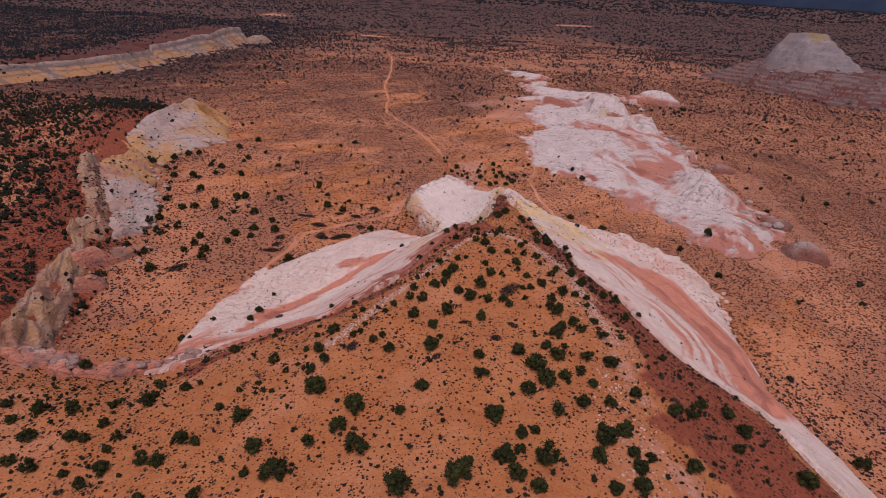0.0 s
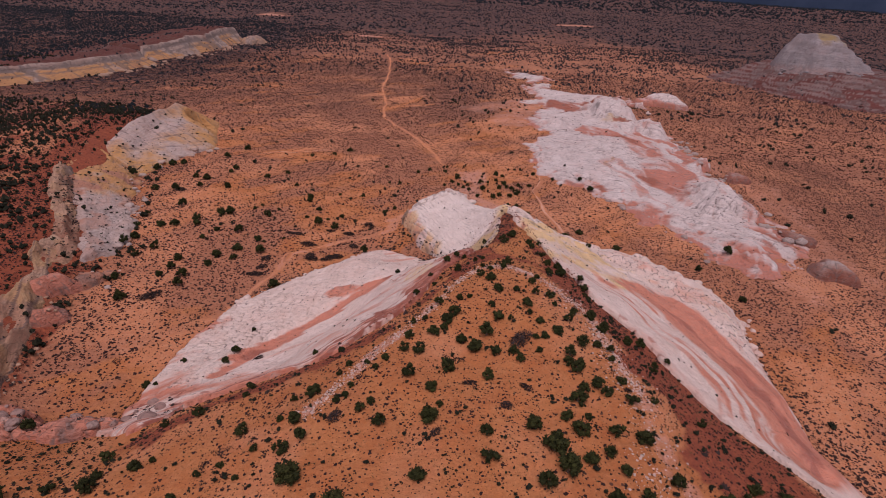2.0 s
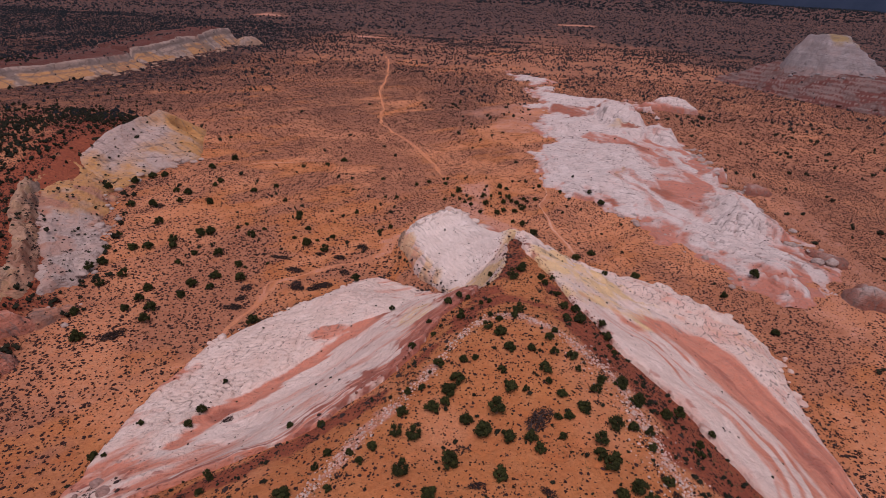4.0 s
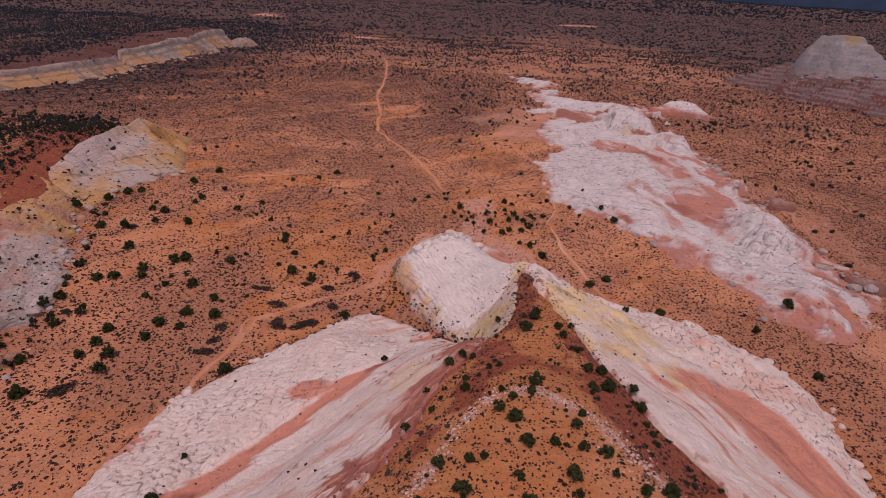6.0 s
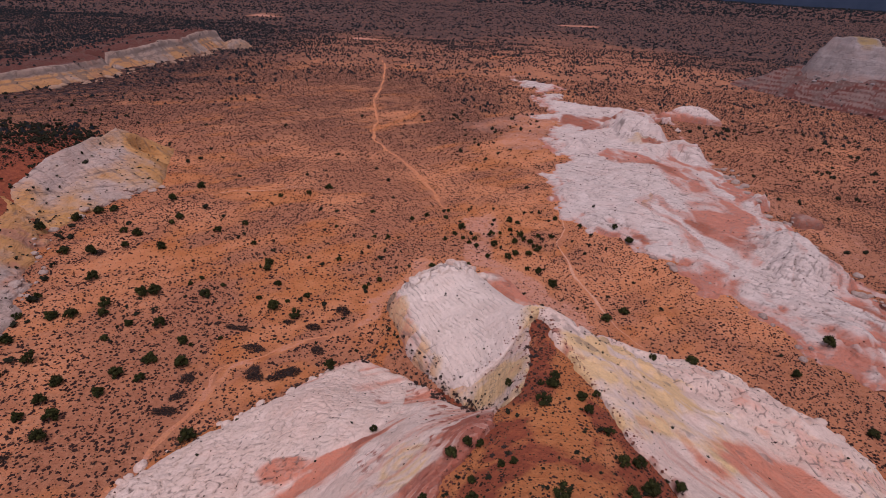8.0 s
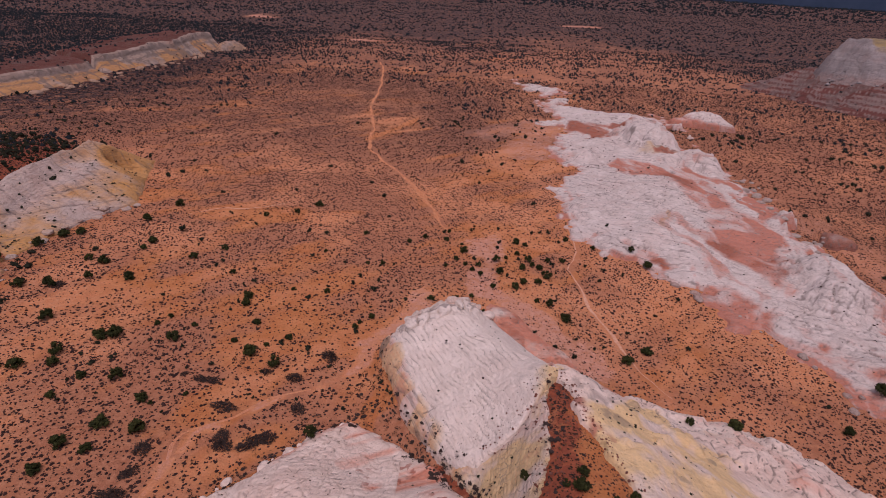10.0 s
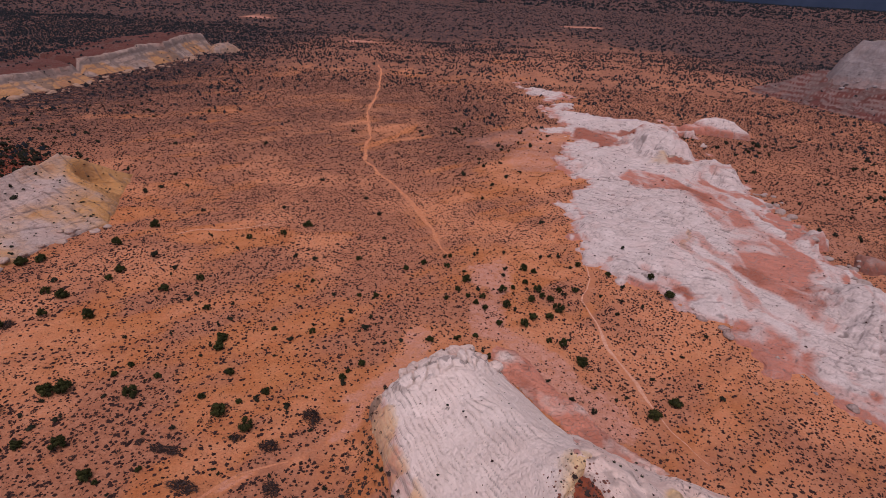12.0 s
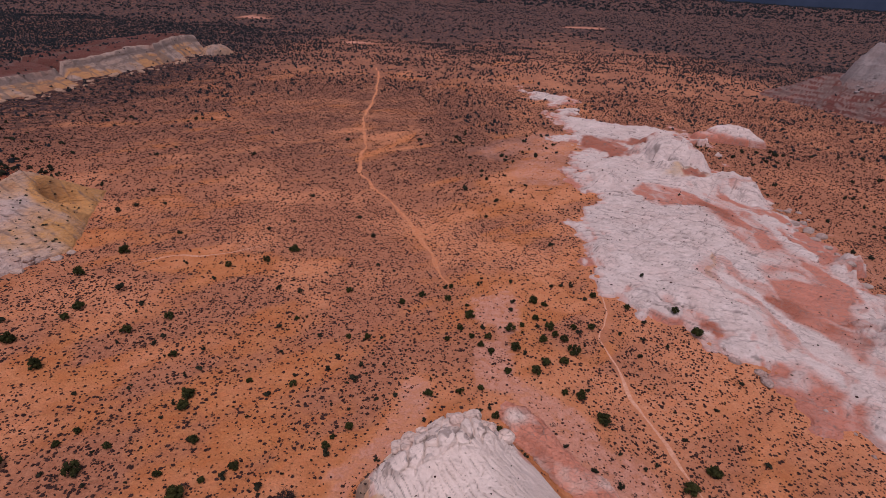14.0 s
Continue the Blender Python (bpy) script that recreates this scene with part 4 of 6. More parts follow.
def spur_shape(x, y, d):
    dc, h = to_line(x, y, [(-152, 246, 3.5), (-145, 225, 4.5), (-132, 206, 4.5), (-119, 184, 4.5), (-107, 168, 4)])
    ridge = (d / (d + dc + 0.01)) ** 0.7
    return 0.5 + h * ridge * (1 + 0.25 * fbm(x, y, 14, 3, 181)) - 0.7 * land(x, y) * ridge + 0.35 * grooves(x, y, 30, 2.6, 0.5, 2.0, 183, 0.4) + 0.5 * fbm(x, y, 8, 4, 185)


spur_rock = rock("pale_spur", "pale sandstone spur with a golden shoulder below the red upland", WEST_SPUR, 0.6, GOLD_ROCK, spur_shape,
     lambda x, y, z, d: (0.45 * step(0.0, 0.4, fbm(x, y, 9, 4, 187)) + 0.3 * step(-116, -124, x), (0.75 + 0.4 * fbm(x, y, 5, 3, 190)) * step(200, 224, y + 8 * fbm(x, y, 12, 3, 188)), 0.6 * step(9, 11, z), 0.3 * step(0.1, 0.5, fbm(x, y, 3, 3, 189)) + 0.5 * (1 - grooves(x, y, 30, 2.6, 0.5, 2.0, 183, 0.4))), 4.0)
WEST_CLIFF = [(-118, 160), (-113, 160), (-107, 148), (-102, 138), (-97, 126), (-90, 108), (-86, 100), (-89, 94), (-95, 94), (-100, 109), (-107, 131), (-113, 150)]


def cliff_shape(x, y, d):
    fins = 1 - np.abs(fbm((x * 0.88 + y * 0.47) * 1.0, (y * 0.88 - x * 0.47) * 0.28, 5.0, 3, 191)) * 2.6
    beds = crossbeds(x, y, 25, 1.3, 2.2, 193)
    return 0.1 + lifted(d, 3, 1.2) + (3.6 * np.clip(fins, 0, 1) ** 1.6 - 0.9) * np.clip(d / 3, 0, 1) + 0.3 * beds + 0.6 * fbm(x, y, 7, 3, 195)


ribbed_rock = rock("ribbed_cliff", "layered tan and orange sandstone cliff cut by dark gullies", WEST_CLIFF, 0.42, TAN_ROCK, cliff_shape,
     lambda x, y, z, d: (0.45 + 0.5 * fbm(x, y, 8, 3, 197) - 0.3 * step(135, 148, y), 0.55 * step(0.0, 0.3, fbm(x, y, 8, 3, 198)), 0.5 * step(0.3, 0.1, crossbeds(x, y, 22, 3.8, 1.3, 191)) + 0.4 * step(9, 11, z), 0.35 * step(0.2, 0.5, fbm(x, y, 3, 3, 200)) + 0.9 * step(0.3, 0.05, crossbeds(x, y, 22, 3.8, 1.3, 191))))
FIN_CLIFF = [(-108, 156), (-113, 171), (-124, 189), (-137, 208), (-149, 226), (-155, 224), (-145, 206), (-132, 188), (-121, 171), (-115, 155)]
rock("ribbed_cliff", "eroded tan and white sandstone fins split by a dark gully", FIN_CLIFF, 0.45, TAN_ROCK, cliff_shape,
     lambda x, y, z, d: (0.3 + 0.5 * fbm(x, y, 8, 3, 197), 0.4 * step(0.0, 0.3, fbm(x, y, 8, 3, 198)), 0.5 * step(0.1, 0.4, fbm(x, y, 5, 3, 199)), 0.8 * step(0.2, 0.5, fbm((x * 0.88 + y * 0.47) * 1.0, (y * 0.88 - x * 0.47) * 0.28, 5.0, 3, 192))))
for k, (cx, cy, rx, ry, turn, h) in enumerate(((-83, 94, 7, 4, 20, 2.6), (-74, 91, 6, 4, -20, 2.2), (-63, 92, 8, 4.5, 10, 3), (-99, 154, 6, 3, 60, 2.6), (-103, 146, 6.5, 3.2, 65, 3.0), (-97, 133, 5, 2.6, 70, 2.6))):
    mound("pale_hump", "rounded pale pink sandstone hump at the foot of the slope", cx, cy, rx, ry, turn, h, 0.5, GOLD_ROCK if k == 3 else WHITE_ROCK, pale_stain(0.45, 0.2, 0.5), seed=6 + k)

# The long cliff north-west of the plain.
FAR_FACE = [(-258, 752), (-268, 728), (-264, 660), (-276, 600), (-284, 565), (-272, 548), (-276, 510), (-288, 455), (-306, 415), (-345, 350)]
FAR_CLIFF = FAR_FACE + [(-395, 340), (-365, 420), (-350, 480), (-350, 570), (-338, 670), (-312, 735), (-280, 765)]


def far_cliff_front(x, y, d):
    """Metres back from the cliff's foot, ragged, with buttresses."""
    e, _ = to_line(x, y, FAR_FACE)
    return np.minimum(e, d * 1.5) + 2.5 * fbm(x, y, 24, 4, 211) + 1.5 * np.abs(fbm(x * 0.3, y, 9, 2, 214))


def far_cliff_shape(x, y, d):
    e = far_cliff_front(x, y, d)
    notch = 1 - 0.85 * step(9, 3, np.abs(y - 556 + 0.3 * (x + 280)))
    top = (13 + 6 * step(540, 700, y)) * notch * (1 + 0.1 * fbm(x, y, 40, 2, 212))
    ledge = 0.28 * step(0, 8, e) + 0.12 * step(8, 9.5, e) + 0.15 * step(10, 13, e) + 0.33 * step(13, 15.5, e) + 0.12 * step(16, 26, e)
    return top * ledge * (1 - 0.93 * step(34, 75, e)) + 0.9 * fbm(x, y, 9, 4, 213)


def far_cliff_stain(x, y, z, d):
    e = far_cliff_front(x, y, d)
    n = fbm(x, y, 18, 4, 215)
    seams = step(0.12, 0.03, np.abs(fbm(x * 0.3, y, 16, 3, 218)))
    return 0.2 + 0.35 * n, 0.95 * step(15, 10, e + 2.5 * n) * step(-0.5, 0.0, n), step(15.5, 18, e + 2 * n), 0.4 * step(0.1, 0.4, fbm(x, y, 8, 4, 217)) * step(24, 16, e) + 0.9 * seams * step(18, 14, e) + 0.7 * step(1.3, 0.3, np.abs(e - 9.2 + n)) + 0.8 * step(1.4, 0.3, np.abs(e - 13.4 + n)) + 0.5 * step(30, 44, e)


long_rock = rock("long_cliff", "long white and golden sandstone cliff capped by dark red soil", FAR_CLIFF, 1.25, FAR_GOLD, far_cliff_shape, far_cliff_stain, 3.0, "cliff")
mound("golden_knob", "small golden sandstone knob at the end of the long cliff", -252, 742, 16, 12, 30, 10, 1.3, FAR_GOLD, lambda x, y, z, d: (0 * x, 0.45 + 0.4 * fbm(x, y, 9, 3, 4), 0 * x, 0.3 + 0.5 * fbm(x, y, 6, 3, 3)), seed=14)

# The tall butte north-east of the plain, on its red ledges.
LEDGES = [(296, 712), (318, 640), (332, 610), (350, 572), (378, 545), (425, 535), (480, 545), (540, 590), (545, 700), (470, 780), (360, 780)]


def ledge_shape(x, y, d):
    t = np.clip(d / 52, 0, 1)
    n = 7
    stairs = (np.floor(t * n) + step(0.2, 0.9, t * n - np.floor(t * n))) / n
    return 0.4 + 24 * stairs + 1.5 * fbm(x, y, 14, 4, 221)


def ledge_stain(x, y, z, d):
    n = fbm(x, y, 30, 4, 223)
    f = np.abs((z / 3.4 + 0.7 * n + 0.25 * fbm(x, y, 9, 3, 224)) % 1 - 0.5) * 2
    return 0.2 + 0.4 * n, 0.2 * step(0.2, 0.5, n), step(0.2, 0.6, f) * (0.85 + 0.5 * n), 0.6 * step(-0.1, 0.3, fbm(x, y, 10, 3, 225))


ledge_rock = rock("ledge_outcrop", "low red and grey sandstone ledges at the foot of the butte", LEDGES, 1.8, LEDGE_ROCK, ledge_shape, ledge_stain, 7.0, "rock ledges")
BUTTE = [(341, 672), (347, 645), (361, 622), (392, 606), (430, 608), (465, 622), (490, 648), (478, 690), (430, 716), (378, 718), (346, 700)]


def butte_shape(x, y, d):
    c, _ = to_line(x, y, [(368, 666), (392, 660)])
    h = 57 - 0.7 * np.maximum(c - 8, 0) - 0.5 * step(20, 0, x - 346) * np.maximum(360 - x, 0)
    h = h + 3 * fbm(x, y, 30, 3, 229) + 0.8 * crossbeds(x, y, 85, 7, 1, 231) + 1.2 * fbm(x, y, 10, 4, 233)
    h = h * np.clip((d + 6 * fbm(x, y, 17, 4, 232)) / 30, 0, 1) ** 0.7
    t = h / 6.5 + 0.35 * fbm(x, y, 18, 3, 234)
    h = 0.55 * h + 0.45 * 6.5 * (np.floor(t) + step(0.45, 0.85, t - np.floor(t)))
    return np.maximum(h, 9)


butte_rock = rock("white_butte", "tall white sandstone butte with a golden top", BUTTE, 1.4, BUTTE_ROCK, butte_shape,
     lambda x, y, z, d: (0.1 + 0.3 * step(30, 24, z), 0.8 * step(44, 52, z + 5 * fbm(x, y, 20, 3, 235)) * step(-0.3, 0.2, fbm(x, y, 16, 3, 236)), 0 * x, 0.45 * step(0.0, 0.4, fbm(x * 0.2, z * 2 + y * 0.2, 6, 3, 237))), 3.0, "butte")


# ---- boulders that sit along the edges of the rock slopes ----
def boulder_shape(seed, cuts=2):
    """A rounded lump one metre in radius, flattened below."""
    bm = bmesh.new()
    bmesh.ops.create_icosphere(bm, subdivisions=cuts, radius=1)
    for v in bm.verts:
        v.co *= 1 + 0.3 * noise.noise(v.co * 1.2 + Vector((seed * 3.1, 0, 0))) + 0.12 * noise.noise(v.co * 3.1 + Vector((0, seed * 2.3, 0)))
        v.co.z = max(v.co.z * 0.72, -0.45)
    vs, fs = np.array([v.co[:] for v in bm.verts]), np.array([[v.index for v in f.verts] for f in bm.faces])
    bm.free()
    return vs, fs


def on_line(line, n, width, r):
    pts = np.array([p[:2] for p in line], float)
    seg = np.hypot(*np.diff(pts, axis=0).T)
    k = r.choice(len(seg), n, p=seg / seg.sum())
    t = r.uniform(0, 1, (n, 1))
    p = pts[k] + t * (pts[k + 1] - pts[k]) + r.normal(size=(n, 2)) * width
    return p[:, 0], p[:, 1]


def surface(x, y):
    """Height of ground or bare rock, and how far inside bare rock."""
    z, deep = land(x, y), np.full(np.shape(x), -99.0)
    for poly, shape, ragged, cell, seed, bite in ROCKS:
        near = (x > min(p[0] for p in poly) - 3) & (x < max(p[0] for p in poly) + 3) & (y > min(p[1] for p in poly) - 3) & (y < max(p[1] for p in poly) + 3)
        if near.any():
            xs, ys = x[near], y[near]
            d = depth_in(xs, ys, poly) + ragged * fbm(xs, ys, 7 * max(1, cell), 4, 61 + seed)
            d = d - bite * step(-0.25, 0.35, fbm(xs, ys, 17, 4, 67 + seed)) * step(310, 500, ys)
            up = land(xs, ys) + np.where(d > 0, shape(xs, ys, np.maximum(d, 0)), 0) - 0.4
            z[near] = np.where(d > 0, np.maximum(z[near], up), z[near])
            deep[near] = np.maximum(deep[near], d)
    return z, deep


BOULDERS = {}


def boulders(parent, line, count, width, small, large, mat, tint, seed):
    r = np.random.default_rng(seed)
    x, y = on_line(line, count, width, r)
    z, _ = surface(x, y)
    for k in range(count):
        form = int(r.integers(0, 5))
        if (form, mat.name, tint) not in BOULDERS:
            vs, fs = boulder_shape(form)
            BOULDERS[form, mat.name, tint] = mesh_of("boulder", vs, fs, mat, "stain", np.tile(tint, (len(vs), 1)))
        s = small + (large - small) * r.uniform() ** 2.2
        ob = part("boulder", BOULDERS[form, mat.name, tint], parent)
        ob.matrix_basis = Matrix.Translation((x[k], y[k], float(z[k]) + 0.1 * s)) @ Matrix.Rotation(r.uniform(0, math.tau), 4, "Z") @ Matrix.Diagonal((s * r.uniform(0.9, 1.5), s, s * r.uniform(0.6, 1.0), 1))


boulders(knob_rock, [(-133, 246), (-130, 262), (-126, 280), (-120, 293)], 18, 1.5, 0.4, 1.6, GOLD_ROCK, (0.1, 0.3, 0, 0.2), 7)
boulders(spur_rock, [(-131, 240), (-120, 216), (-106, 187), (-101, 169), (-98, 150)], 26, 1.8, 0.4, 1.6, GOLD_ROCK, (0.2, 0.1, 0, 0.2), 8)
boulders(west_rock, [(-18, 184), (-26, 179), (-34, 170), (-42, 163), (-49, 156), (-55, 147)], 26, 1.4, 0.3, 1.2, PLATE_ROCK, (0.1, 0, 0, 0.1), 1)
boulders(west_rock, [(-48, 96), (-58, 94), (-70, 92), (-84, 96)], 34, 3.6, 0.3, 1.7, GREY_ROCK, (0.5, 0.1, 0.1, 0.3), 2)
boulders(dome_rock, [(-11, 213), (-5, 218), (1, 219), (6, 219), (9, 216)], 30, 1.3, 0.5, 1.9, WHITE_ROCK, (0, 0, 0, 0.1), 3)
boulders(east_rock, [(56, 188), (72, 179), (84, 170), (90, 162), (84, 150), (82, 135)], 60, 2.6, 0.4, 1.5, BAND_ROCK, (0.3, 0, 0, 0.3), 4)
boulders(pave_rock, [(141, 225), (140, 262), (141, 285), (138, 307), (142, 340), (146, 380)], 60, 3.0, 0.6, 2.2, GREY_ROCK, (0.2, 0, 0.1, 0.2), 5)
boulders(pave_rock, [(101, 206), (98, 220), (83, 249), (65, 275)], 16, 2.0, 0.4, 1.5, GREY_ROCK, (0.3, 0, 0.2, 0.2), 6)

boulders(ledge_rock, [(300, 705), (318, 640), (334, 608), (352, 572), (380, 548), (425, 538), (480, 548)], 60, 9.0, 0.8, 2.4, LEDGE_ROCK, (0.3, 0, 0.5, 0.2), 9)
boulders(butte_rock, [(352, 668), (358, 645), (370, 630), (395, 620), (425, 622)], 24, 5.0, 0.8, 2.2, BUTTE_ROCK, (0.1, 0.1, 0, 0.2), 10)
boulders(long_rock, [(-262, 728), (-258, 660), (-270, 600), (-278, 560), (-268, 545), (-270, 510), (-282, 455)], 60, 4.0, 0.8, 3.2, FAR_GOLD, (0.1, 0.4, 0, 0.2), 11)
boulders(ribbed_rock, [(-106, 150), (-100, 136), (-95, 124), (-89, 107)], 24, 2.0, 0.3, 0.9, TAN_ROCK, (0.1, 0.2, 0, 0.2), 12)

# ---- tracks and paths: thin worn strips on the plain ----
def ribbon(name, label, line, width, mat, masks4, lift=0.05, cell=1.6):
    pts = [Vector((p[0], p[1], 0)) for p in line]
    way = []
    for i in range(len(pts) - 1):
        a, b, c, d = pts[max(i - 1, 0)], pts[i], pts[i + 1], pts[min(i + 2, len(pts) - 1)]
        n = max(2, int((c - b).length / cell))
        for k in range(n):
            t = k / n
            way.append(0.5 * (2 * b + (c - a) * t + (2 * a - 5 * b + 4 * c - d) * t * t + (3 * b - a - 3 * c + d) * t ** 3))
    way.append(pts[-1])
    xy = np.array([(p.x, p.y) for p in way])
    along = np.arange(len(xy)) * cell
    xy = xy + np.stack([fbm(along, along * 0, 11, 3, 71), fbm(along, along * 0, 11, 3, 72)], 1) * 1.5
    g = np.gradient(xy, axis=0)
    side = np.stack([-g[:, 1], g[:, 0]], 1) / (np.hypot(g[:, 0], g[:, 1])[:, None] + 1e-9)
    u = np.linspace(-1, 1, 7)
    s = np.arange(len(xy)) * cell
    w = width * 0.5 * (1 + 0.75 * fbm(s, s * 0, 9, 3, len(line))) * np.clip(np.minimum(s + 1, s[-1] - s + 1) / 26, 0.05, 1) ** 0.7
    x = xy[:, :1] + side[:, :1] * (u * w[:, None])
    y = xy[:, 1:] + side[:, 1:] * (u * w[:, None])
    rag = 0.35 + 0.3 * max(width - 2, 0)
    x, y = x + rag * fbm(x, y, 4.5, 3, 3) * np.abs(u), y + rag * fbm(x, y, 4.5, 3, 5) * np.abs(u)
    z = land(x.ravel(), y.ravel()) + lift * (1 + np.maximum(y.ravel() - 380, 0) * 0.02) - np.tile(0.9 * lift * np.abs(u) ** 3, len(xy))
    v = np.stack([x.ravel(), y.ravel(), z], 1)
    me = mesh_of(name, v, grid_faces(len(xy), 7), mat, "soil", np.tile(masks4, (len(v), 1)))
    tagged(new(name, me), label, "path", kind="structure")


TRACK = [(-82, 720), (-74, 675), (-65, 585), (-60, 500), (-50, 438), (-47, 399), (-37, 372), (-22, 343), (-13, 322), (-6, 299), (-1, 286)]
ribbon("track", "pale sandy vehicle track across the plain", TRACK, 1.6, SOIL, (0, 0, 0.8, 0))
ribbon("track", "short bare orange sandy spur beside the track", [(-49, 404), (-41, 424), (-31, 452), (-25, 472)], 7.0, SOIL, (0, 0, 0.35, 0), 0.06)
ribbon("footpath", "trodden pale sandy footpath", [(45, 294), (46, 281), (41, 268), (42, 254), (43, 243), (46, 230), (49, 216), (54, 205)], 0.8, PATH, (0, 0, 1, 0.45))
ribbon("footpath", "faint trodden path through low shrubs", [(-97, 286), (-89, 293), (-76, 297), (-61, 306)], 1.1, PATH, (0, 0, 0.9, 0))
ribbon("dry_wash", "narrow pale sandy bed of a dry wash", WASH[4:], 1.1, SOIL, (0, 0, 0.75, 0.45), 0.06)
ribbon("dry_wash", "bare reddish sand of a dry wash", [(96, 140), (100, 120), (98, 100), (108, 80), (120, 60)], 2.2, SOIL, (0, 0, 0.6, 0), 0.06)

# ---- plants ----
rng = np.random.default_rng(7)


def clumps(count, lumps, rim, flat=0.7, seed=0, reach=0.62):
    """Templates of a small bush: a few low ragged domes side by side. Each is (verts, faces)."""
    r, out = np.random.default_rng(seed), []
    for _ in range(count):
        vs, fs = [], []
        for k in range(lumps):
            a, q = r.uniform(0, math.tau), 0 if lumps == 1 else reach * math.sqrt(r.uniform(0.05, 1))
            size = 1.0 if lumps == 1 else r.uniform(0.38, 0.62)
            c = np.array([q * math.cos(a), q * math.sin(a), r.uniform(0, 0.25) * flat * (1 - q)])
            n0 = len(vs)
            for j in range(rim):
                b = (j + r.uniform(-0.3, 0.3)) * math.tau / rim
                s = size * r.uniform(0.65, 1.15)
                vs.append(c + np.array([s * math.cos(b), s * math.sin(b), flat * r.uniform(-0.1, 0.35) * size]))
            vs.append(c + np.array([r.uniform(-0.2, 0.2) * size, r.uniform(-0.2, 0.2) * size, flat * size * r.uniform(0.8, 1.15)]))
            fs += [(n0 + j, n0 + (j + 1) % rim, n0 + rim) for j in range(rim)]
        out.append((np.array(vs), np.array(fs)))
    return out


def tufts(count, blades, seed=0, thin=1.0, foot=0.3):
    """Templates of bare twigs or grass: narrow blades leaning out of one foot."""
    r, out = np.random.default_rng(seed), []
    for _ in range(count):
        vs, fs = [], []
        for k in range(blades):
            a, lean = r.uniform(0, math.tau), r.uniform(0.25, 1.0)
            d = np.array([math.cos(a), math.sin(a), 0])
            s = np.array([-d[1], d[0], 0]) * r.uniform(0.05, 0.13) * thin
            root = np.array([*r.uniform(-foot, foot, 2), 0])
            tip = root + d * lean * 0.85 + np.array([0, 0, r.uniform(0.25, 0.75)])
            vs += [root - s, root + s, tip]
            fs.append((3 * k, 3 * k + 1, 3 * k + 2))
        out.append((np.array(vs), np.array(fs)))
    return out


def tussocks(count, seed=0, flat=0.75):
    """Templates of a small rounded tuft: a low dome of six sides."""
    r, out = np.random.default_rng(seed), []
    for _ in range(count):
        b = (np.arange(6) + r.uniform(-0.3, 0.3, 6)) * math.tau / 6
        q = r.uniform(0.7, 1.15, 6)
        vs = np.stack([q * np.cos(b), q * np.sin(b), r.uniform(-0.05, 0.1, 6)], 1)
        out.append((np.concatenate([vs, [[*r.uniform(-0.2, 0.2, 2), flat * r.uniform(0.8, 1.2)]]]), np.array([(j, (j + 1) % 6, 6) for j in range(6)])))
    return out


def sages(count, blades, seed=0):
    """Templates of a low leafy shrub: a small dome in a ring of short leaning sprays."""
    r, out = np.random.default_rng(seed), []
    for _ in range(count):
        vs, fs = [], []
        for j in range(5):
            b, q = (j + r.uniform(-0.3, 0.3)) * math.tau / 5, r.uniform(0.55, 0.85)
            vs.append((q * math.cos(b), q * math.sin(b), r.uniform(-0.05, 0.2)))
        vs.append((r.uniform(-0.15, 0.15), r.uniform(-0.15, 0.15), r.uniform(0.5, 0.7)))
        fs += [(j, (j + 1) % 5, 5) for j in range(5)]
        for k in range(blades):
            a, q, n = r.uniform(0, math.tau), r.uniform(0.1, 0.6), len(vs)
            d, up = np.array([math.cos(a), math.sin(a), 0]), r.uniform(0.1, 0.55)
            side = np.array([-d[1], d[0], r.uniform(-0.3, 0.3)]) * r.uniform(0.10, 0.2)
            foot = d * q + (0, 0, up * 0.6)
            tip = foot + d * r.uniform(0.2, 0.4) + (0, 0, r.uniform(0.0, 0.3))
            vs += [foot - side, foot + side, tip]
            fs.append((n, n + 1, n + 2))
        out.append((np.array(vs), np.array(fs)))
    return out


def leafy(count, lumps, leaves, tall=1.1, seed=0):
    """Templates of a small juniper seen from afar: rounded cores with leaf sprays round them."""
    r, out = np.random.default_rng(seed), []
    for _ in range(count):
        vs, fs = [], []
        for k in range(lumps):
            a, q = r.uniform(0, math.tau), 0.45 * math.sqrt(r.uniform(0, 1))
            c, w, n = np.array([q * math.cos(a), q * math.sin(a), r.uniform(0.3, 0.75) * tall]), r.uniform(0.36, 0.5), len(vs)
            for j in range(5):
                b = (j + r.uniform(-0.3, 0.3)) * math.tau / 5
                vs.append(c + w * r.uniform(0.8, 1.1) * np.array([math.cos(b), math.sin(b), r.uniform(-0.3, 0.3)]))
            vs += [c + (0, 0, w), c - (0, 0, w * 1.1)]
            fs += [(n + j, n + (j + 1) % 5, n + 5) for j in range(5)] + [(n + (j + 1) % 5, n + j, n + 6) for j in range(5)]
            for j in range(leaves):
                d = r.normal(size=3)
                d[2] = abs(d[2]) * 0.8
                d /= np.linalg.norm(d)
                side, n = np.cross(d, r.normal(size=3)) * w * 0.22, len(vs)
                foot = c + d * w * 0.75
                vs += [foot - side, foot + side, c + d * w * r.uniform(1.1, 1.45)]
                fs.append((n, n + 1, n + 2))
        out.append((np.array(vs), np.array(fs)))
    return out


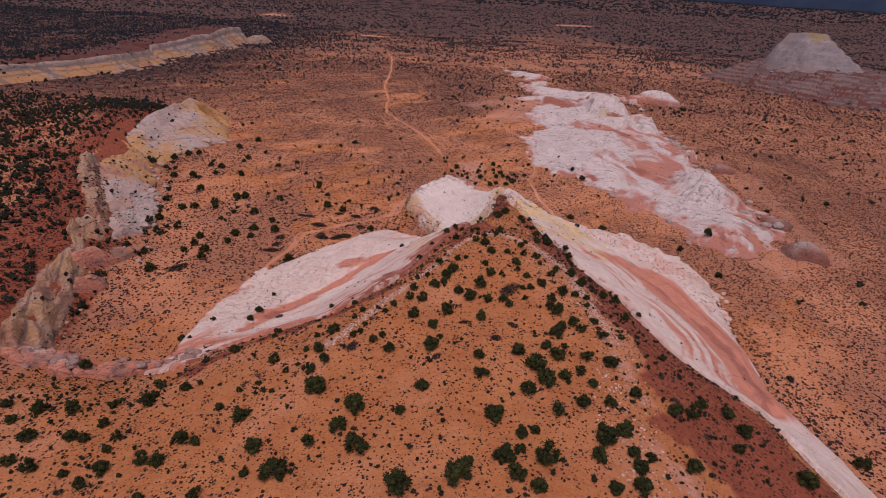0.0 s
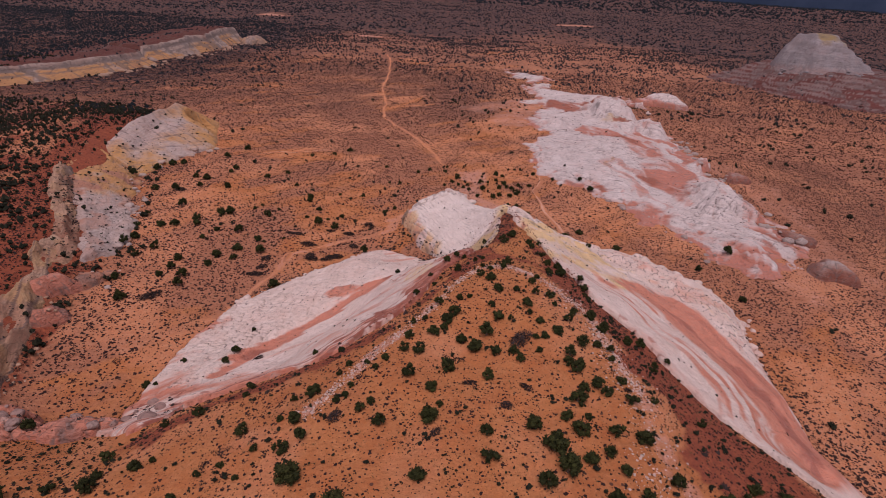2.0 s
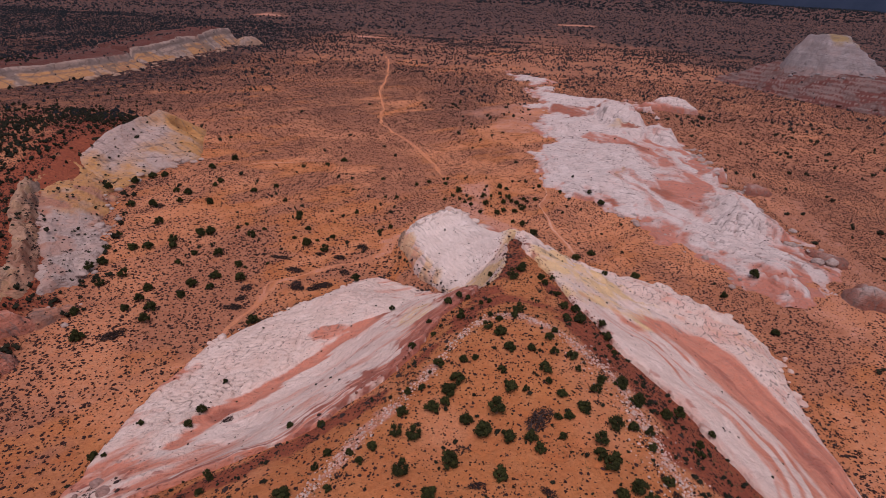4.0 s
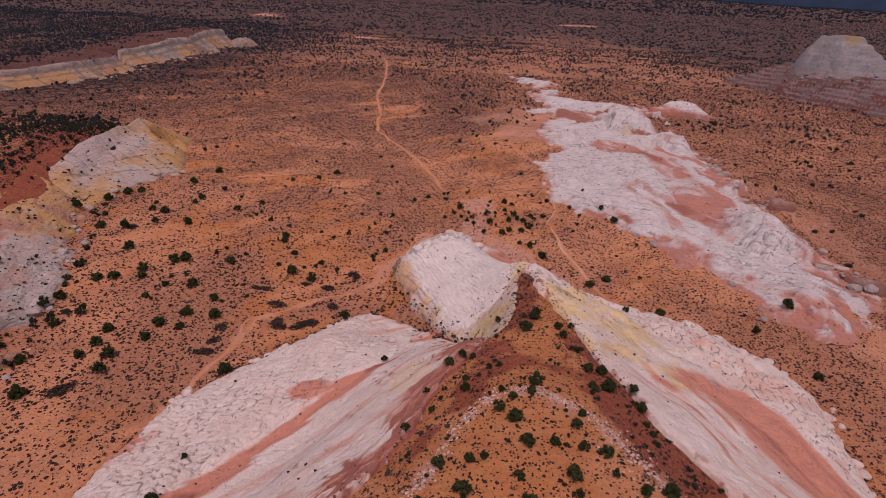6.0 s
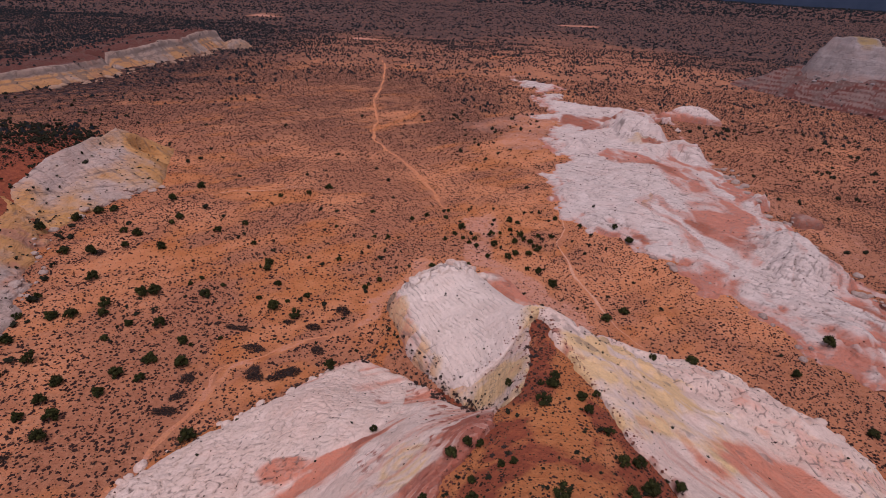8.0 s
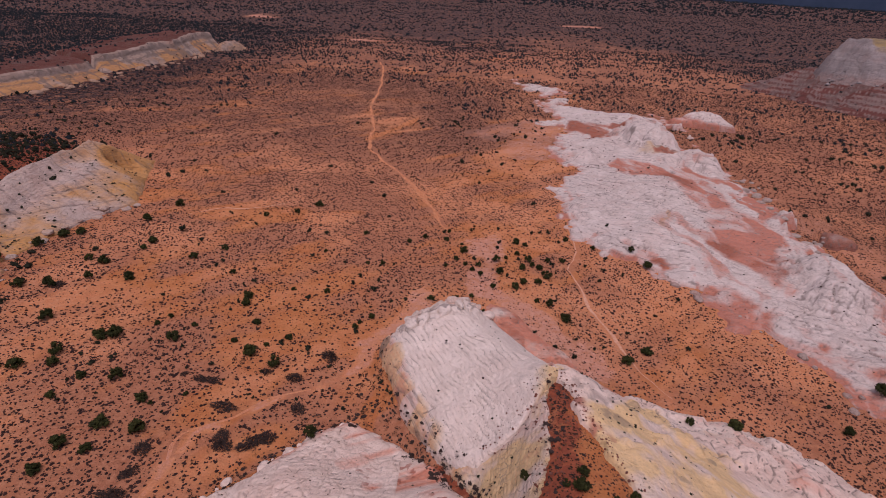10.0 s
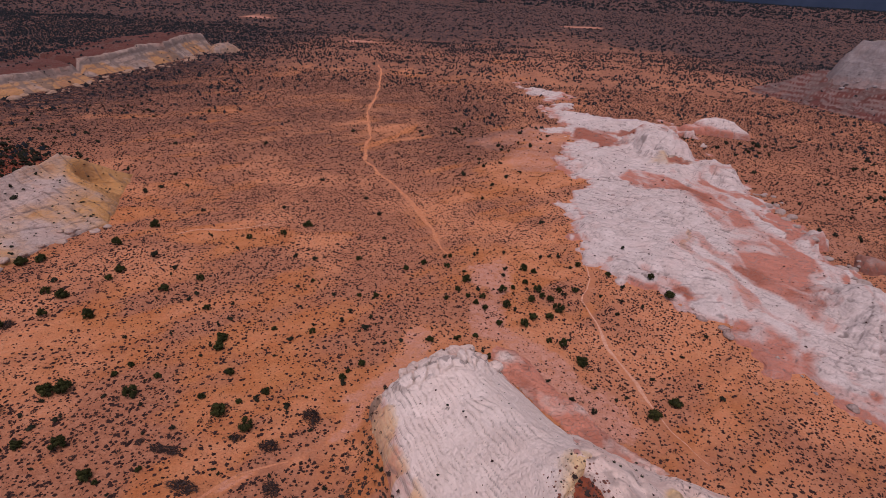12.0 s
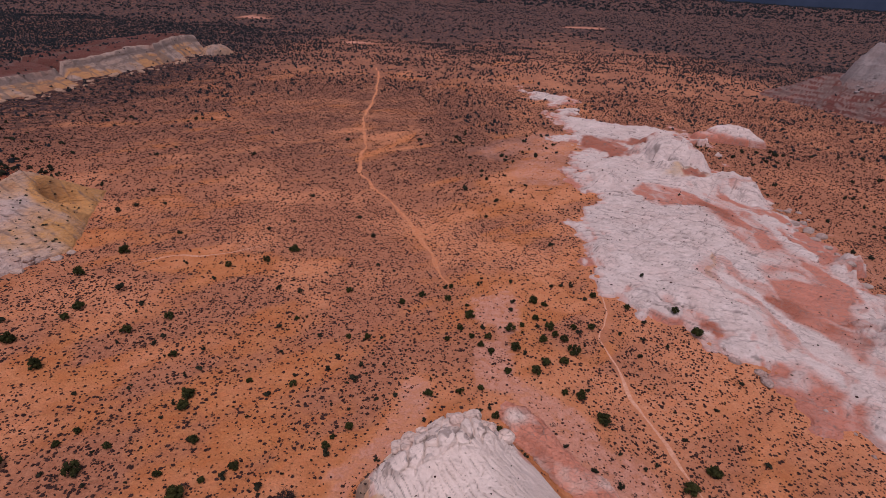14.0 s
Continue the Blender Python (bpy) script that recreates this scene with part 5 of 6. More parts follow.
def brush(count, twigs, seed=0, thin=0.05, tall=0.6):
    """Templates of a leafless bush: a low cloud of short thin twigs."""
    r, out = np.random.default_rng(seed), []
    for _ in range(count):
        a, q = r.uniform(0, math.tau, twigs), 0.85 * np.sqrt(r.uniform(0, 1, twigs))
        c = np.stack([q * np.cos(a), q * np.sin(a), r.uniform(0.05, 1, twigs) * tall * (1.05 - q ** 2)], 1)
        d = r.normal(size=(twigs, 3)) * 0.13 + c * (0.16, 0.16, 0.22)
        side = np.cross(d, r.normal(size=(twigs, 3)))
        side *= thin * r.uniform(0.7, 1.4, (twigs, 1)) / (np.linalg.norm(side, axis=1)[:, None] + 1e-6)
        vs = np.stack([c - d - side, c - d + side, c + d], 1).reshape(-1, 3)
        out.append((vs, np.arange(3 * twigs).reshape(-1, 3)))
    return out


def strewn(name, label, category, mat, templates, x, y, z, size, smooth=False):
    """One object of many small plants or stones: templates set at the places, turned and scaled at random."""
    pick, turn = rng.integers(0, len(templates), len(x)), rng.uniform(0, math.tau, len(x))
    vs, fs, n = [], [], 0
    for k, (tv, tf) in enumerate(templates):
        m = pick == k
        if not m.any():
            continue
        c, s, q = np.cos(turn[m])[:, None], np.sin(turn[m])[:, None], size[m][:, None]
        vx, vy, vz = tv[:, 0], tv[:, 1], tv[:, 2]
        wide = rng.uniform(0.8, 1.25, (m.sum(), 1))
        px = (vx * c * wide - vy * s) * q + x[m][:, None]
        py = (vx * s * wide + vy * c) * q + y[m][:, None]
        pz = vz * q * rng.uniform(0.75, 1.2, (m.sum(), 1)) + z[m][:, None]
        vs.append(np.stack([px, py, pz], -1).reshape(-1, 3))
        fs.append((tf[None] + (np.arange(m.sum()) * len(tv))[:, None, None] + n).reshape(-1, 3))
        n += len(tv) * m.sum()
    me = mesh_of(name, np.concatenate(vs), np.concatenate(fs), mat, smooth=smooth)
    return tagged(new(name, me), label, category, kind="stuff")


def scatter(n, x0, x1, y0, y1, density):
    """Random places in a box, kept by a density from 0 to 1."""
    x, y = rng.uniform(x0, x1, n), rng.uniform(y0, y1, n)
    k = rng.uniform(0, 1, n) < density(x, y)
    return x[k], y[k]


def wedge(x, y, more=0):
    """The part of the plain that the flight overlooks."""
    return (np.abs(x) < 0.86 * (y + 20) + 30 + more) & (y > 30)


def is_hill(x, y):
    return ~inside(x, y, BASIN) & (x > -80) & (x < 110)


def is_upland(x, y):
    return ~inside(x, y, BASIN) & (x <= -80)


WAYS = [TRACK, [(45, 294), (46, 281), (41, 268), (42, 254), (43, 243), (46, 230), (49, 216), (54, 205)], WASH]


def off_ways(x, y, by=1.6):
    ok = np.ones(x.shape, bool)
    for k, line in enumerate(WAYS):
        ok &= to_line(x, y, line)[0] > by + (-0.6 if k == 2 else -0.5)
    return ok


def sage_density(x, y):
    d = scrub_field(x, y) ** 0.7
    d = np.where(is_hill(x, y), np.clip(0.5 + 0.8 * fbm(x, y, 9, 4, 301) + 0.4 * step(-30, -50, x), 0.08, 1), d)
    d = np.where(soil_masks(x, y, 0 * x)[:, 3] > 0.4, 0.15 * d, d)
    return np.where(off_ways(x, y) & wedge(x, y), d, 0)


def place(x, y, rock_share, sink=0.04):
    z, deep = surface(x, y)
    k = (deep < -0.3) | (rng.uniform(0, 1, len(x)) < rock_share)
    return x[k], y[k], z[k] - sink


SAGES, SAGES_FAR = sages(14, 5, 1), clumps(10, 1, 3, 0.85, 2)
x, y, z = place(*scatter(140000, -190, 215, 30, 345, sage_density), 0.015)
hilly = is_hill(x, y)
strewn("sagebrush", "low grey-brown sagebrush dotted over orange sand", "shrub", SAGE, SAGES, x, y, z, np.where(hilly, 0.15, 0.24) + np.where(hilly, 0.30, 0.42) * rng.uniform(0, 1, len(x)) ** 1.9)
x, y, z = place(*scatter(80000, -190, 215, 60, 345, lambda x, y: np.where(is_hill(x, y), 0.15, 0.35 + 0.65 * scrub_field(x, y)) * off_ways(x, y) * wedge(x, y)), 0.012)
strewn("sagebrush", "small dark tufts between the sagebrush", "shrub", SAGE, SAGES_FAR, x, y, z, 0.13 + 0.2 * rng.uniform(0, 1, len(x)))
x, y, z = place(*scatter(50000, -460, 470, 110, 345, lambda x, y: sage_density(x, y) * np.where((x > -190) & (x < 215), 0, 1)), 0.03)
strewn("sagebrush", "low sagebrush on the outer plain", "shrub", SAGE, SAGES_FAR, x, y, z, 0.35 + 0.45 * rng.uniform(0, 1, len(x)) ** 1.6)
x, y, z = place(*scatter(120000, -480, 520, 345, 660, lambda x, y: sage_density(x, y)), 0.03)
strewn("sagebrush", "low sagebrush covering the open plain", "shrub", SAGE, SAGES_FAR, x, y, z, 0.30 + 0.42 * rng.uniform(0, 1, len(x)) ** 1.6)
x, y, z = place(*scatter(26000, -75, 110, 45, 260, lambda x, y: np.where(off_ways(x, y), np.where(is_hill(x, y), 0.5, 0.3) * step(-0.25, 0.3, fbm(x, y, 9, 3, 303)), 0)), 0.05)
strewn("grass_tuft", "small dry grass tufts on sand", "grass", GRASS, tufts(6, 9, 3), x, y, z, rng.uniform(0.2, 0.5, len(x)))
x, y, z = place(*scatter(95000, -80, 112, 20, 182, lambda x, y: np.where(is_hill(x, y), 0.3 + 0.7 * step(-0.35, 0.2, fbm(x, y, 7, 3, 307)), 0)), 0.02)
strewn("hill_litter", "dry twigs and low stubble strewn over the sandy hill", "litter", LITTER, tussocks(8, 12), x, y, z, 0.09 + 0.14 * rng.uniform(0, 1, len(x)) ** 1.5, smooth=True)
x, y, z = place(*scatter(5200, -82, 62, 38, 150, lambda x, y: np.where(is_hill(x, y), 0.22 + 0.5 * step(-30, -55, x) * step(100, 90, y) + 0.25 * step(28, 36, x), 0)), 0)
strewn("hill_shrub", "small dark green and grey shrubs between the junipers", "shrub", SCRUB, leafy(6, 2, 9, 0.8, 21), x, y, z, 0.3 + 0.55 * rng.uniform(0, 1, len(x)) ** 1.8)
x, y = (np.concatenate(q) for q in zip(scatter(900, -150, -98, 150, 345, lambda x, y: 0.7 + 0 * x), scatter(1100, -14, 40, 150, 222, lambda x, y: 0.07 + 0.3 * step(4, 9, x) * step(185, 176, y)), scatter(900, -50, 85, 85, 190, lambda x, y: 0.2 + 0 * x), scatter(900, 50, 145, 200, 420, lambda x, y: 0.22 + 0 * x)))
z, deep = surface(x, y)
k = deep > 0.5
strewn("rock_brush", "dark low shrubs rooted in cracks of the pale rock", "shrub", SCRUB, sages(6, 14, 14), x[k], y[k], z[k] - 0.05, np.where(x[k] < -90, 0.35, 0.15) + np.where(x[k] < -90, 0.6, 0.35) * rng.uniform(0, 1, k.sum()) ** 2)
x, y = (np.concatenate(q) for q in zip(on_line([(-10, 216), (-16, 206), (-19, 194), (-16, 184), (-22, 184), (-29, 178), (-37, 169), (-45, 161), (-53, 151)], 330, 1.5, rng), on_line([(-12, 182), (-5, 175), (1, 167)], 60, 1.0, rng),
    on_line([p[:2] for p in TRENCH], 420, 1.3, rng), on_line(RED_WEST, 130, 2.2, rng), on_line([p[:2] for p in RED_EAST[1:5]], 120, 5.0, rng), on_line(UPLAND_RIM, 420, 6.0, rng), on_line([(-48, 98), (-58, 96), (-70, 95), (-84, 100)], 150, 2.5, rng), on_line(RED_FIN, 90, 2.0, rng), on_line([(-110, 160), (-118, 176), (-130, 194), (-143, 213)], 260, 1.2, rng), on_line([(90, 90), (86, 106), (87, 132), (90, 150)], 420, 3.2, rng), on_line([(58, 191), (76, 180), (92, 168)], 180, 2.5, rng), on_line([(-86, 104), (-94, 128), (-100, 146), (-106, 172), (-121, 210)], 260, 3.0, rng)))
z, _ = surface(x, y)
strewn("foot_brush", "dense dark brush along the foot of the rocks", "shrub", TWIG, brush(6, 26, 9, 0.12) + sages(6, 16, 10), x, y, z - 0.05, 0.22 + 0.6 * rng.uniform(0, 1, len(x)) ** 2)
x, y, z = place(*scatter(20000, -230, 230, 50, 420, lambda x, y: np.where(off_ways(x, y, 2.5) & wedge(x, y), 0.25 * step(-0.1, 0.4, fbm(x, y, 30, 3, 305)) + 0.2 * step(20, 5, to_line(x, y, FOOT)[0]), 0)), 0.02)
strewn("dry_brush", "dark leafless desert brush", "shrub", TWIG, brush(6, 30, 4, 0.11), x, y, z, 0.35 + 0.7 * rng.uniform(0, 1, len(x)) ** 2)


# ---- junipers ----
def leaf_crown(seed, lumps=13, sprays=46):
    """A juniper's crown one metre in radius: clumps of leaf sprays over small dark cores, with an uneven outline."""
    r = np.random.default_rng(seed)
    ico = bmesh.new()
    bmesh.ops.create_icosphere(ico, subdivisions=1, radius=1)
    iv, jf = np.array([v.co[:] for v in ico.verts]), np.array([[v.index for v in f.verts] for f in ico.faces])
    ico.free()
    vs, fs, n = [], [], 0
    lean = r.uniform(-0.25, 0.25, 2)
    for k in range(lumps):
        a, q = r.uniform(0, math.tau), 0.6 * math.sqrt(r.uniform(0, 1))
        h = r.uniform(0.35, 1.0) * (1.35 - 0.9 * q)
        c = np.array([q * math.cos(a) + lean[0] * h, q * math.sin(a) + lean[1] * h, h])
        size = r.uniform(0.26, 0.40)
        core = iv * (size * 0.72 * r.uniform(0.8, 1.12, (len(iv), 1))) + c
        vs.append(core), fs.append(jf + n)
        n += len(core)
        w = r.normal(size=(sprays, 3))
        w[:, 2] += 0.35
        w /= np.linalg.norm(w, axis=1)[:, None]
        t = r.normal(size=(sprays, 3))
        t -= (t * w).sum(1)[:, None] * w
        t /= np.linalg.norm(t, axis=1)[:, None]
        foot = c + w * size * r.uniform(0.5, 0.85, (sprays, 1))
        tip = c + (w + 0.5 * r.uniform(-1, 1, (sprays, 1)) * t) * size * r.uniform(0.85, 1.2, (sprays, 1))
        side = np.cross(w, t) * size * r.uniform(0.12, 0.20, (sprays, 1))
        leaf = np.stack([foot - side, foot + side, tip], 1).reshape(-1, 3)
        vs.append(leaf), fs.append(np.arange(3 * sprays).reshape(-1, 3) + n)
        n += len(leaf)
    return mesh_of("crown", np.concatenate(vs), np.concatenate(fs), JUNIPER, smooth=False)


def trunk_mesh(seed):
    """A short bent trunk with two limbs, tapered."""
    r = np.random.default_rng(seed)
    bm = bmesh.new()
    for k in range(3):
        a = r.uniform(0, math.tau)
        lean = 0.12 if k == 0 else 0.45
        tip = Vector((lean * math.cos(a), lean * math.sin(a), 0.75 if k == 0 else 0.7))
        foot = Vector((0, 0, -0.15)) if k == 0 else Vector((0, 0, 0.2))
        rings = []
        for j in range(4):
            t = j / 3
            c = foot.lerp(tip, t) + Vector((r.uniform(-0.03, 0.03), r.uniform(-0.03, 0.03), 0))
            w = (0.12 if k == 0 else 0.07) * (1 - 0.65 * t)
            rings.append([bm.verts.new(c + Vector((w * math.cos(b * math.tau / 6), w * math.sin(b * math.tau / 6), 0))) for b in range(6)])
        for lo, hi in zip(rings, rings[1:]):
            for b in range(6):
                bm.faces.new((lo[b], lo[(b + 1) % 6], hi[(b + 1) % 6], hi[b]))
        bm.faces.new(rings[-1])
    me = bpy.data.meshes.new("trunk")
    bm.to_mesh(me)
    bm.free()
    me.materials.append(BARK)
    return me


def juniper(seed, label):
    tree = tagged(new("juniper"), label, "tree", "junipers")
    part("trunk", trunk_mesh(seed), tree)
    part("crown", leaf_crown(seed, 12 + seed % 3 * 4), tree)
    return tree


HILL_GROVE_1 = [(-12.4, 153.3, 1.5), (0.6, 135.3, 1.8), (3.3, 129.8, 1.2), (7.5, 118.0, 1.7), (9.5, 116.0, 2.1), (13.1, 124.5, 2.3), (8.1, 122.4, 0.9), (10.6, 111.7, 2.0), (-5.5, 120.0, 1.4), (-0.4, 109.5, 1.8), (-1.9, 123.5, 1.2), (3.3, 109.2, 1.4), (5.1, 109.8, 1.0), (14.2, 111.5, 1.4), (17.4, 114.9, 1.5), (17.8, 111.1, 1.7), (20.8, 110.6, 1.9), (18.9, 117.6, 1.3), (24.1, 134.9, 1.8), (27.1, 136.0, 2.1), (32.1, 133.9, 1.8), (31.2, 123.8, 1.0), (31.2, 121.3, 1.2), (9.2, 106.6, 1.4), (10.0, 103.0, 2.3), (2.4, 104.7, 2.3), (1.0, 102.3, 2.3), (-3.0, 103.5, 1.2), (-4.9, 103.1, 1.0), (16.0, 106.6, 2.2)]
HILL_GROVE_2 = [(12.4, 102.2, 1.1), (15.9, 103.8, 1.0), (17.5, 101.2, 1.5), (20.9, 107.2, 1.0), (24.1, 105.2, 1.6), (22.5, 102.9, 2.0), (27.7, 106.2, 2.4), (29.3, 102.6, 2.4), (-5.3, 98.4, 1.7), (-1.3, 98.8, 2.2), (0.6, 99.9, 1.5), (7.9, 98.6, 2.9), (3.7, 96.5, 1.8), (6.1, 94.8, 2.5), (9.1, 94.0, 2.1), (20.3, 98.8, 2.1), (23.8, 95.7, 2.2), (17.8, 97.1, 1.5), (16.2, 96.8, 0.9), (26.7, 96.4, 1.7), (28.8, 95.8, 1.5), (34.8, 104.1, 1.9), (38.9, 108.2, 2.2), (39.3, 100.9, 1.5), (44.4, 106.6, 1.4), (37.9, 98.2, 1.6), (-5.9, 94.1, 1.8), (-3.6, 93.6, 2.3), (1.4, 89.4, 2.5), (12.2, 93.5, 1.8)]
HILL_GROVE_3 = [(16.5, 93.6, 1.3), (13.3, 91.3, 1.6), (7.9, 87.0, 2.0), (-4.9, 87.4, 2.4), (-1.0, 83.9, 1.9), (21.3, 92.8, 2.2), (20.8, 90.6, 1.8), (21.8, 88.7, 2.5), (24.3, 85.6, 2.2), (25.6, 84.0, 1.9), (28.3, 92.9, 1.3), (28.8, 87.5, 1.6), (29.0, 83.4, 2.0), (-1.0, 77.4, 2.7), (0.5, 80.2, 1.2), (20.7, 82.1, 2.5), (22.0, 84.4, 1.7), (18.3, 78.3, 1.9), (13.6, 76.8, 2.5), (7.0, 74.8, 1.8), (21.6, 78.8, 1.1), (24.7, 76.5, 2.2), (28.8, 75.9, 2.4), (-45.1, 118.8, 2.6), (-46.0, 115.1, 2.3), (-44.5, 128.9, 1.7), (-56.1, 116.3, 1.9), (-23.5, 104.2, 1.0), (-18.1, 102.4, 1.4), (-14.8, 92.0, 1.1)]
HILL_GROVE_4 = [(-16.0, 89.5, 1.0), (-11.5, 91.3, 1.2), (-8.8, 91.7, 1.4), (-10.0, 89.3, 1.0), (-19.1, 84.4, 2.4), (-13.2, 85.3, 0.8), (-13.6, 82.6, 1.3), (-14.7, 81.5, 0.8), (-9.6, 80.7, 1.4), (-10.9, 79.3, 1.7), (-7.7, 76.5, 2.0), (-19.9, 78.0, 1.9), (-32.5, 94.3, 1.8), (-31.2, 92.4, 1.6), (-21.7, 83.7, 1.2), (-31.2, 89.0, 1.6), (-28.1, 77.8, 2.9), (-37.7, 85.7, 2.8), (-43.5, 85.1, 2.0), (-18.3, 74.6, 1.9), (-22.5, 79.2, 0.8), (-60.4, 108.2, 2.6), (-58.3, 108.3, 1.3)]
HILL_GROVE_5 = [(14.9, 146.0, 2.4), (17.1, 151.4, 2.1), (17.9, 154.4, 1.7), (15.2, 152.0, 1.2), (11.0, 157.0, 1.5), (21.6, 149.8, 1.9), (21.9, 146.1, 1.6), (24.8, 152.2, 1.6), (23.9, 141.8, 1.7), (4.6, 137.5, 1.3), (7.1, 132.0, 1.1), (8.8, 132.3, 1.2), (2.9, 136.9, 1.6), (3.2, 125.9, 1.7), (9.5, 120.4, 1.3), (23.7, 128.5, 2.1), (26.8, 130.5, 2.4), (32.0, 129.6, 2.2), (12.2, 121.4, 1.5), (53.6, 223.6, 3.0), (46.9, 219.0, 3.1), (91.4, 197.0, 2.7), (106.5, 209.8, 3.5), (55.9, 183.0, 2.8), (46.8, 182.5, 1.9), (98.1, 177.0, 2.8), (-2.9, 128.3, 1.0)]
HILL_GROVE_6 = [(-28.5, 63.5, 3.5), (-36.1, 59.9, 2.8), (-33.5, 58.9, 2.2), (-41.8, 73.9, 2.7), (-39.7, 74.8, 1.3), (-33.1, 66.9, 2.0), (-46.4, 69.8, 3.3), (-46.8, 72.8, 2.2), (-52.6, 70.8, 2.7), (-57.9, 68.6, 3.6), (-64.5, 69.9, 3.5), (-67.3, 67.0, 2.6), (-72.0, 72.0, 2.5), (-60.8, 62.2, 4.0), (-50.5, 64.3, 2.3), (-54.0, 62.0, 2.8), (-51.2, 61.2, 2.3), (-46.4, 61.4, 2.1), (-46.2, 58.6, 2.0), (-44.5, 54.3, 3.3), (-39.7, 55.6, 2.8), (-37.2, 55.5, 2.8), (-55.6, 55.4, 3.1), (-59.9, 57.4, 2.8), (-49.8, 54.2, 1.8), (-45.8, 51.8, 2.3), (-36.3, 48.6, 2.4), (-29.5, 49.2, 2.5), (-31.1, 70.5, 1.6), (-25.3, 68.9, 1.3)]
HILL_GROVE_7 = [(-24.4, 57.0, 2.5), (-20.0, 51.9, 3.7), (-24.1, 52.2, 1.5), (-70.4, 89.8, 3.4), (-48.8, 78.7, 2.8)]
HILL_GROVE_8 = [(8.7, 61.8, 2.8), (11.4, 50.9, 2.3), (9.6, 53.9, 2.8), (14.9, 54.0, 3.6), (12.5, 58.1, 1.8), (14.3, 59.1, 1.4), (22.3, 65.0, 2.0), (18.0, 62.7, 2.1), (24.2, 58.6, 3.2), (22.3, 55.1, 2.2), (27.2, 60.3, 2.7), (27.8, 54.2, 2.2), (27.4, 56.5, 1.8), (23.4, 50.5, 2.0), (27.0, 50.8, 2.7), (30.0, 56.7, 1.7), (35.9, 56.5, 2.5), (17.1, 69.3, 3.0), (37.2, 67.7, 2.5), (40.5, 68.8, 2.6), (43.9, 72.5, 2.0), (48.5, 72.8, 2.4), (49.6, 68.9, 2.4), (46.2, 64.2, 2.1), (56.7, 62.0, 2.9), (91.6, 90.0, 4.7), (-11.5, 62.9, 3.1), (-13.2, 59.4, 2.4), (-9.6, 55.5, 3.7), (-16.5, 56.6, 1.9)]
HILL_GROVE_9 = [(-4.6, 62.1, 1.7), (-3.8, 48.7, 5.3), (3.4, 50.7, 3.4), (-1.8, 67.5, 2.1), (7.2, 70.8, 2.4)]
HILL_GROVE_10 = [(-18.2, 68.0, 4.2), (-20.2, 72.5, 2.1), (-28.3, 71.6, 1.5), (-24.7, 73.6, 1.3), (15.8, 72.7, 3.4), (14.2, 66.8, 2.4), (20.3, 75.9, 2.5), (20.5, 71.2, 2.0), (23.1, 72.4, 1.7), (24.6, 69.6, 1.8), (26.7, 66.2, 2.1), (31.5, 69.7, 2.1), (11.8, 55.4, 1.6), (13.6, 49.4, 2.0), (4.8, 52.9, 1.7), (41.2, 84.8, 1.5), (33.1, 84.8, 1.3)]
PLAIN_GROVE_1 = [(-30.2, 279.0, 2.1), (-14.5, 274.6, 2.0), (-9.2, 279.3, 2.2), (-1.6, 278.0, 2.4), (-1.0, 284.9, 1.7), (3.6, 275.5, 1.3), (4.4, 269.5, 2.8), (23.1, 281.1, 3.0), (26.1, 279.7, 1.9), (22.7, 272.3, 2.2), (15.0, 264.2, 3.1), (18.4, 267.5, 1.6), (8.6, 260.2, 2.2), (4.7, 259.9, 1.7), (1.8, 263.2, 2.0), (-1.6, 258.1, 1.5), (6.8, 256.4, 1.8), (9.3, 253.6, 2.1), (15.5, 256.0, 2.9), (26.0, 268.1, 3.0), (27.3, 265.4, 1.9), (29.4, 263.5, 2.3), (33.2, 270.4, 2.0), (38.1, 271.3, 2.2), (31.3, 258.5, 3.4), (28.0, 254.4, 2.7), (22.6, 252.4, 2.8), (23.5, 261.9, 2.4), (20.1, 247.6, 2.8), (12.8, 246.6, 2.0)]
PLAIN_GROVE_2 = [(29.7, 241.5, 2.6), (25.7, 242.0, 1.7), (33.6, 235.3, 5.7), (8.8, 230.9, 2.0), (9.5, 226.4, 2.1), (1.4, 238.2, 1.9), (6.2, 239.7, 1.6), (-5.5, 236.7, 2.3), (-21.7, 256.7, 2.0), (-26.3, 256.4, 1.6), (-41.3, 263.2, 1.4), (-35.4, 237.1, 1.8), (-20.7, 225.3, 1.8), (-23.5, 222.1, 1.3), (-24.2, 219.3, 2.1), (42.2, 288.1, 2.4)]
PLAIN_GROVE_3 = [(-101.4, 214.6, 3.4), (-83.7, 208.7, 3.7), (-80.5, 209.6, 3.7), (-66.6, 210.0, 3.2), (-90.2, 201.6, 4.3), (-88.7, 198.3, 3.0), (-79.9, 194.5, 2.3), (-72.7, 194.5, 3.1), (-63.5, 188.6, 2.6), (-61.2, 187.5, 1.3), (-67.8, 180.6, 4.4), (-60.1, 180.4, 3.5), (-72.4, 175.5, 3.6), (-66.8, 173.8, 2.5), (-55.9, 231.5, 2.9), (-49.6, 219.2, 2.1), (-64.3, 216.4, 1.8), (-46.9, 206.3, 3.3), (-40.3, 202.2, 3.2), (-80.7, 252.2, 3.0), (-72.9, 259.7, 2.6), (-104.5, 245.9, 4.6), (-110.0, 247.5, 2.7), (-92.5, 237.6, 3.2), (-103.4, 236.5, 2.6), (-97.0, 261.0, 2.8), (-97.9, 256.1, 2.3), (-65.5, 244.4, 2.1), (-44.9, 237.5, 1.6), (-52.3, 210.6, 1.7)]
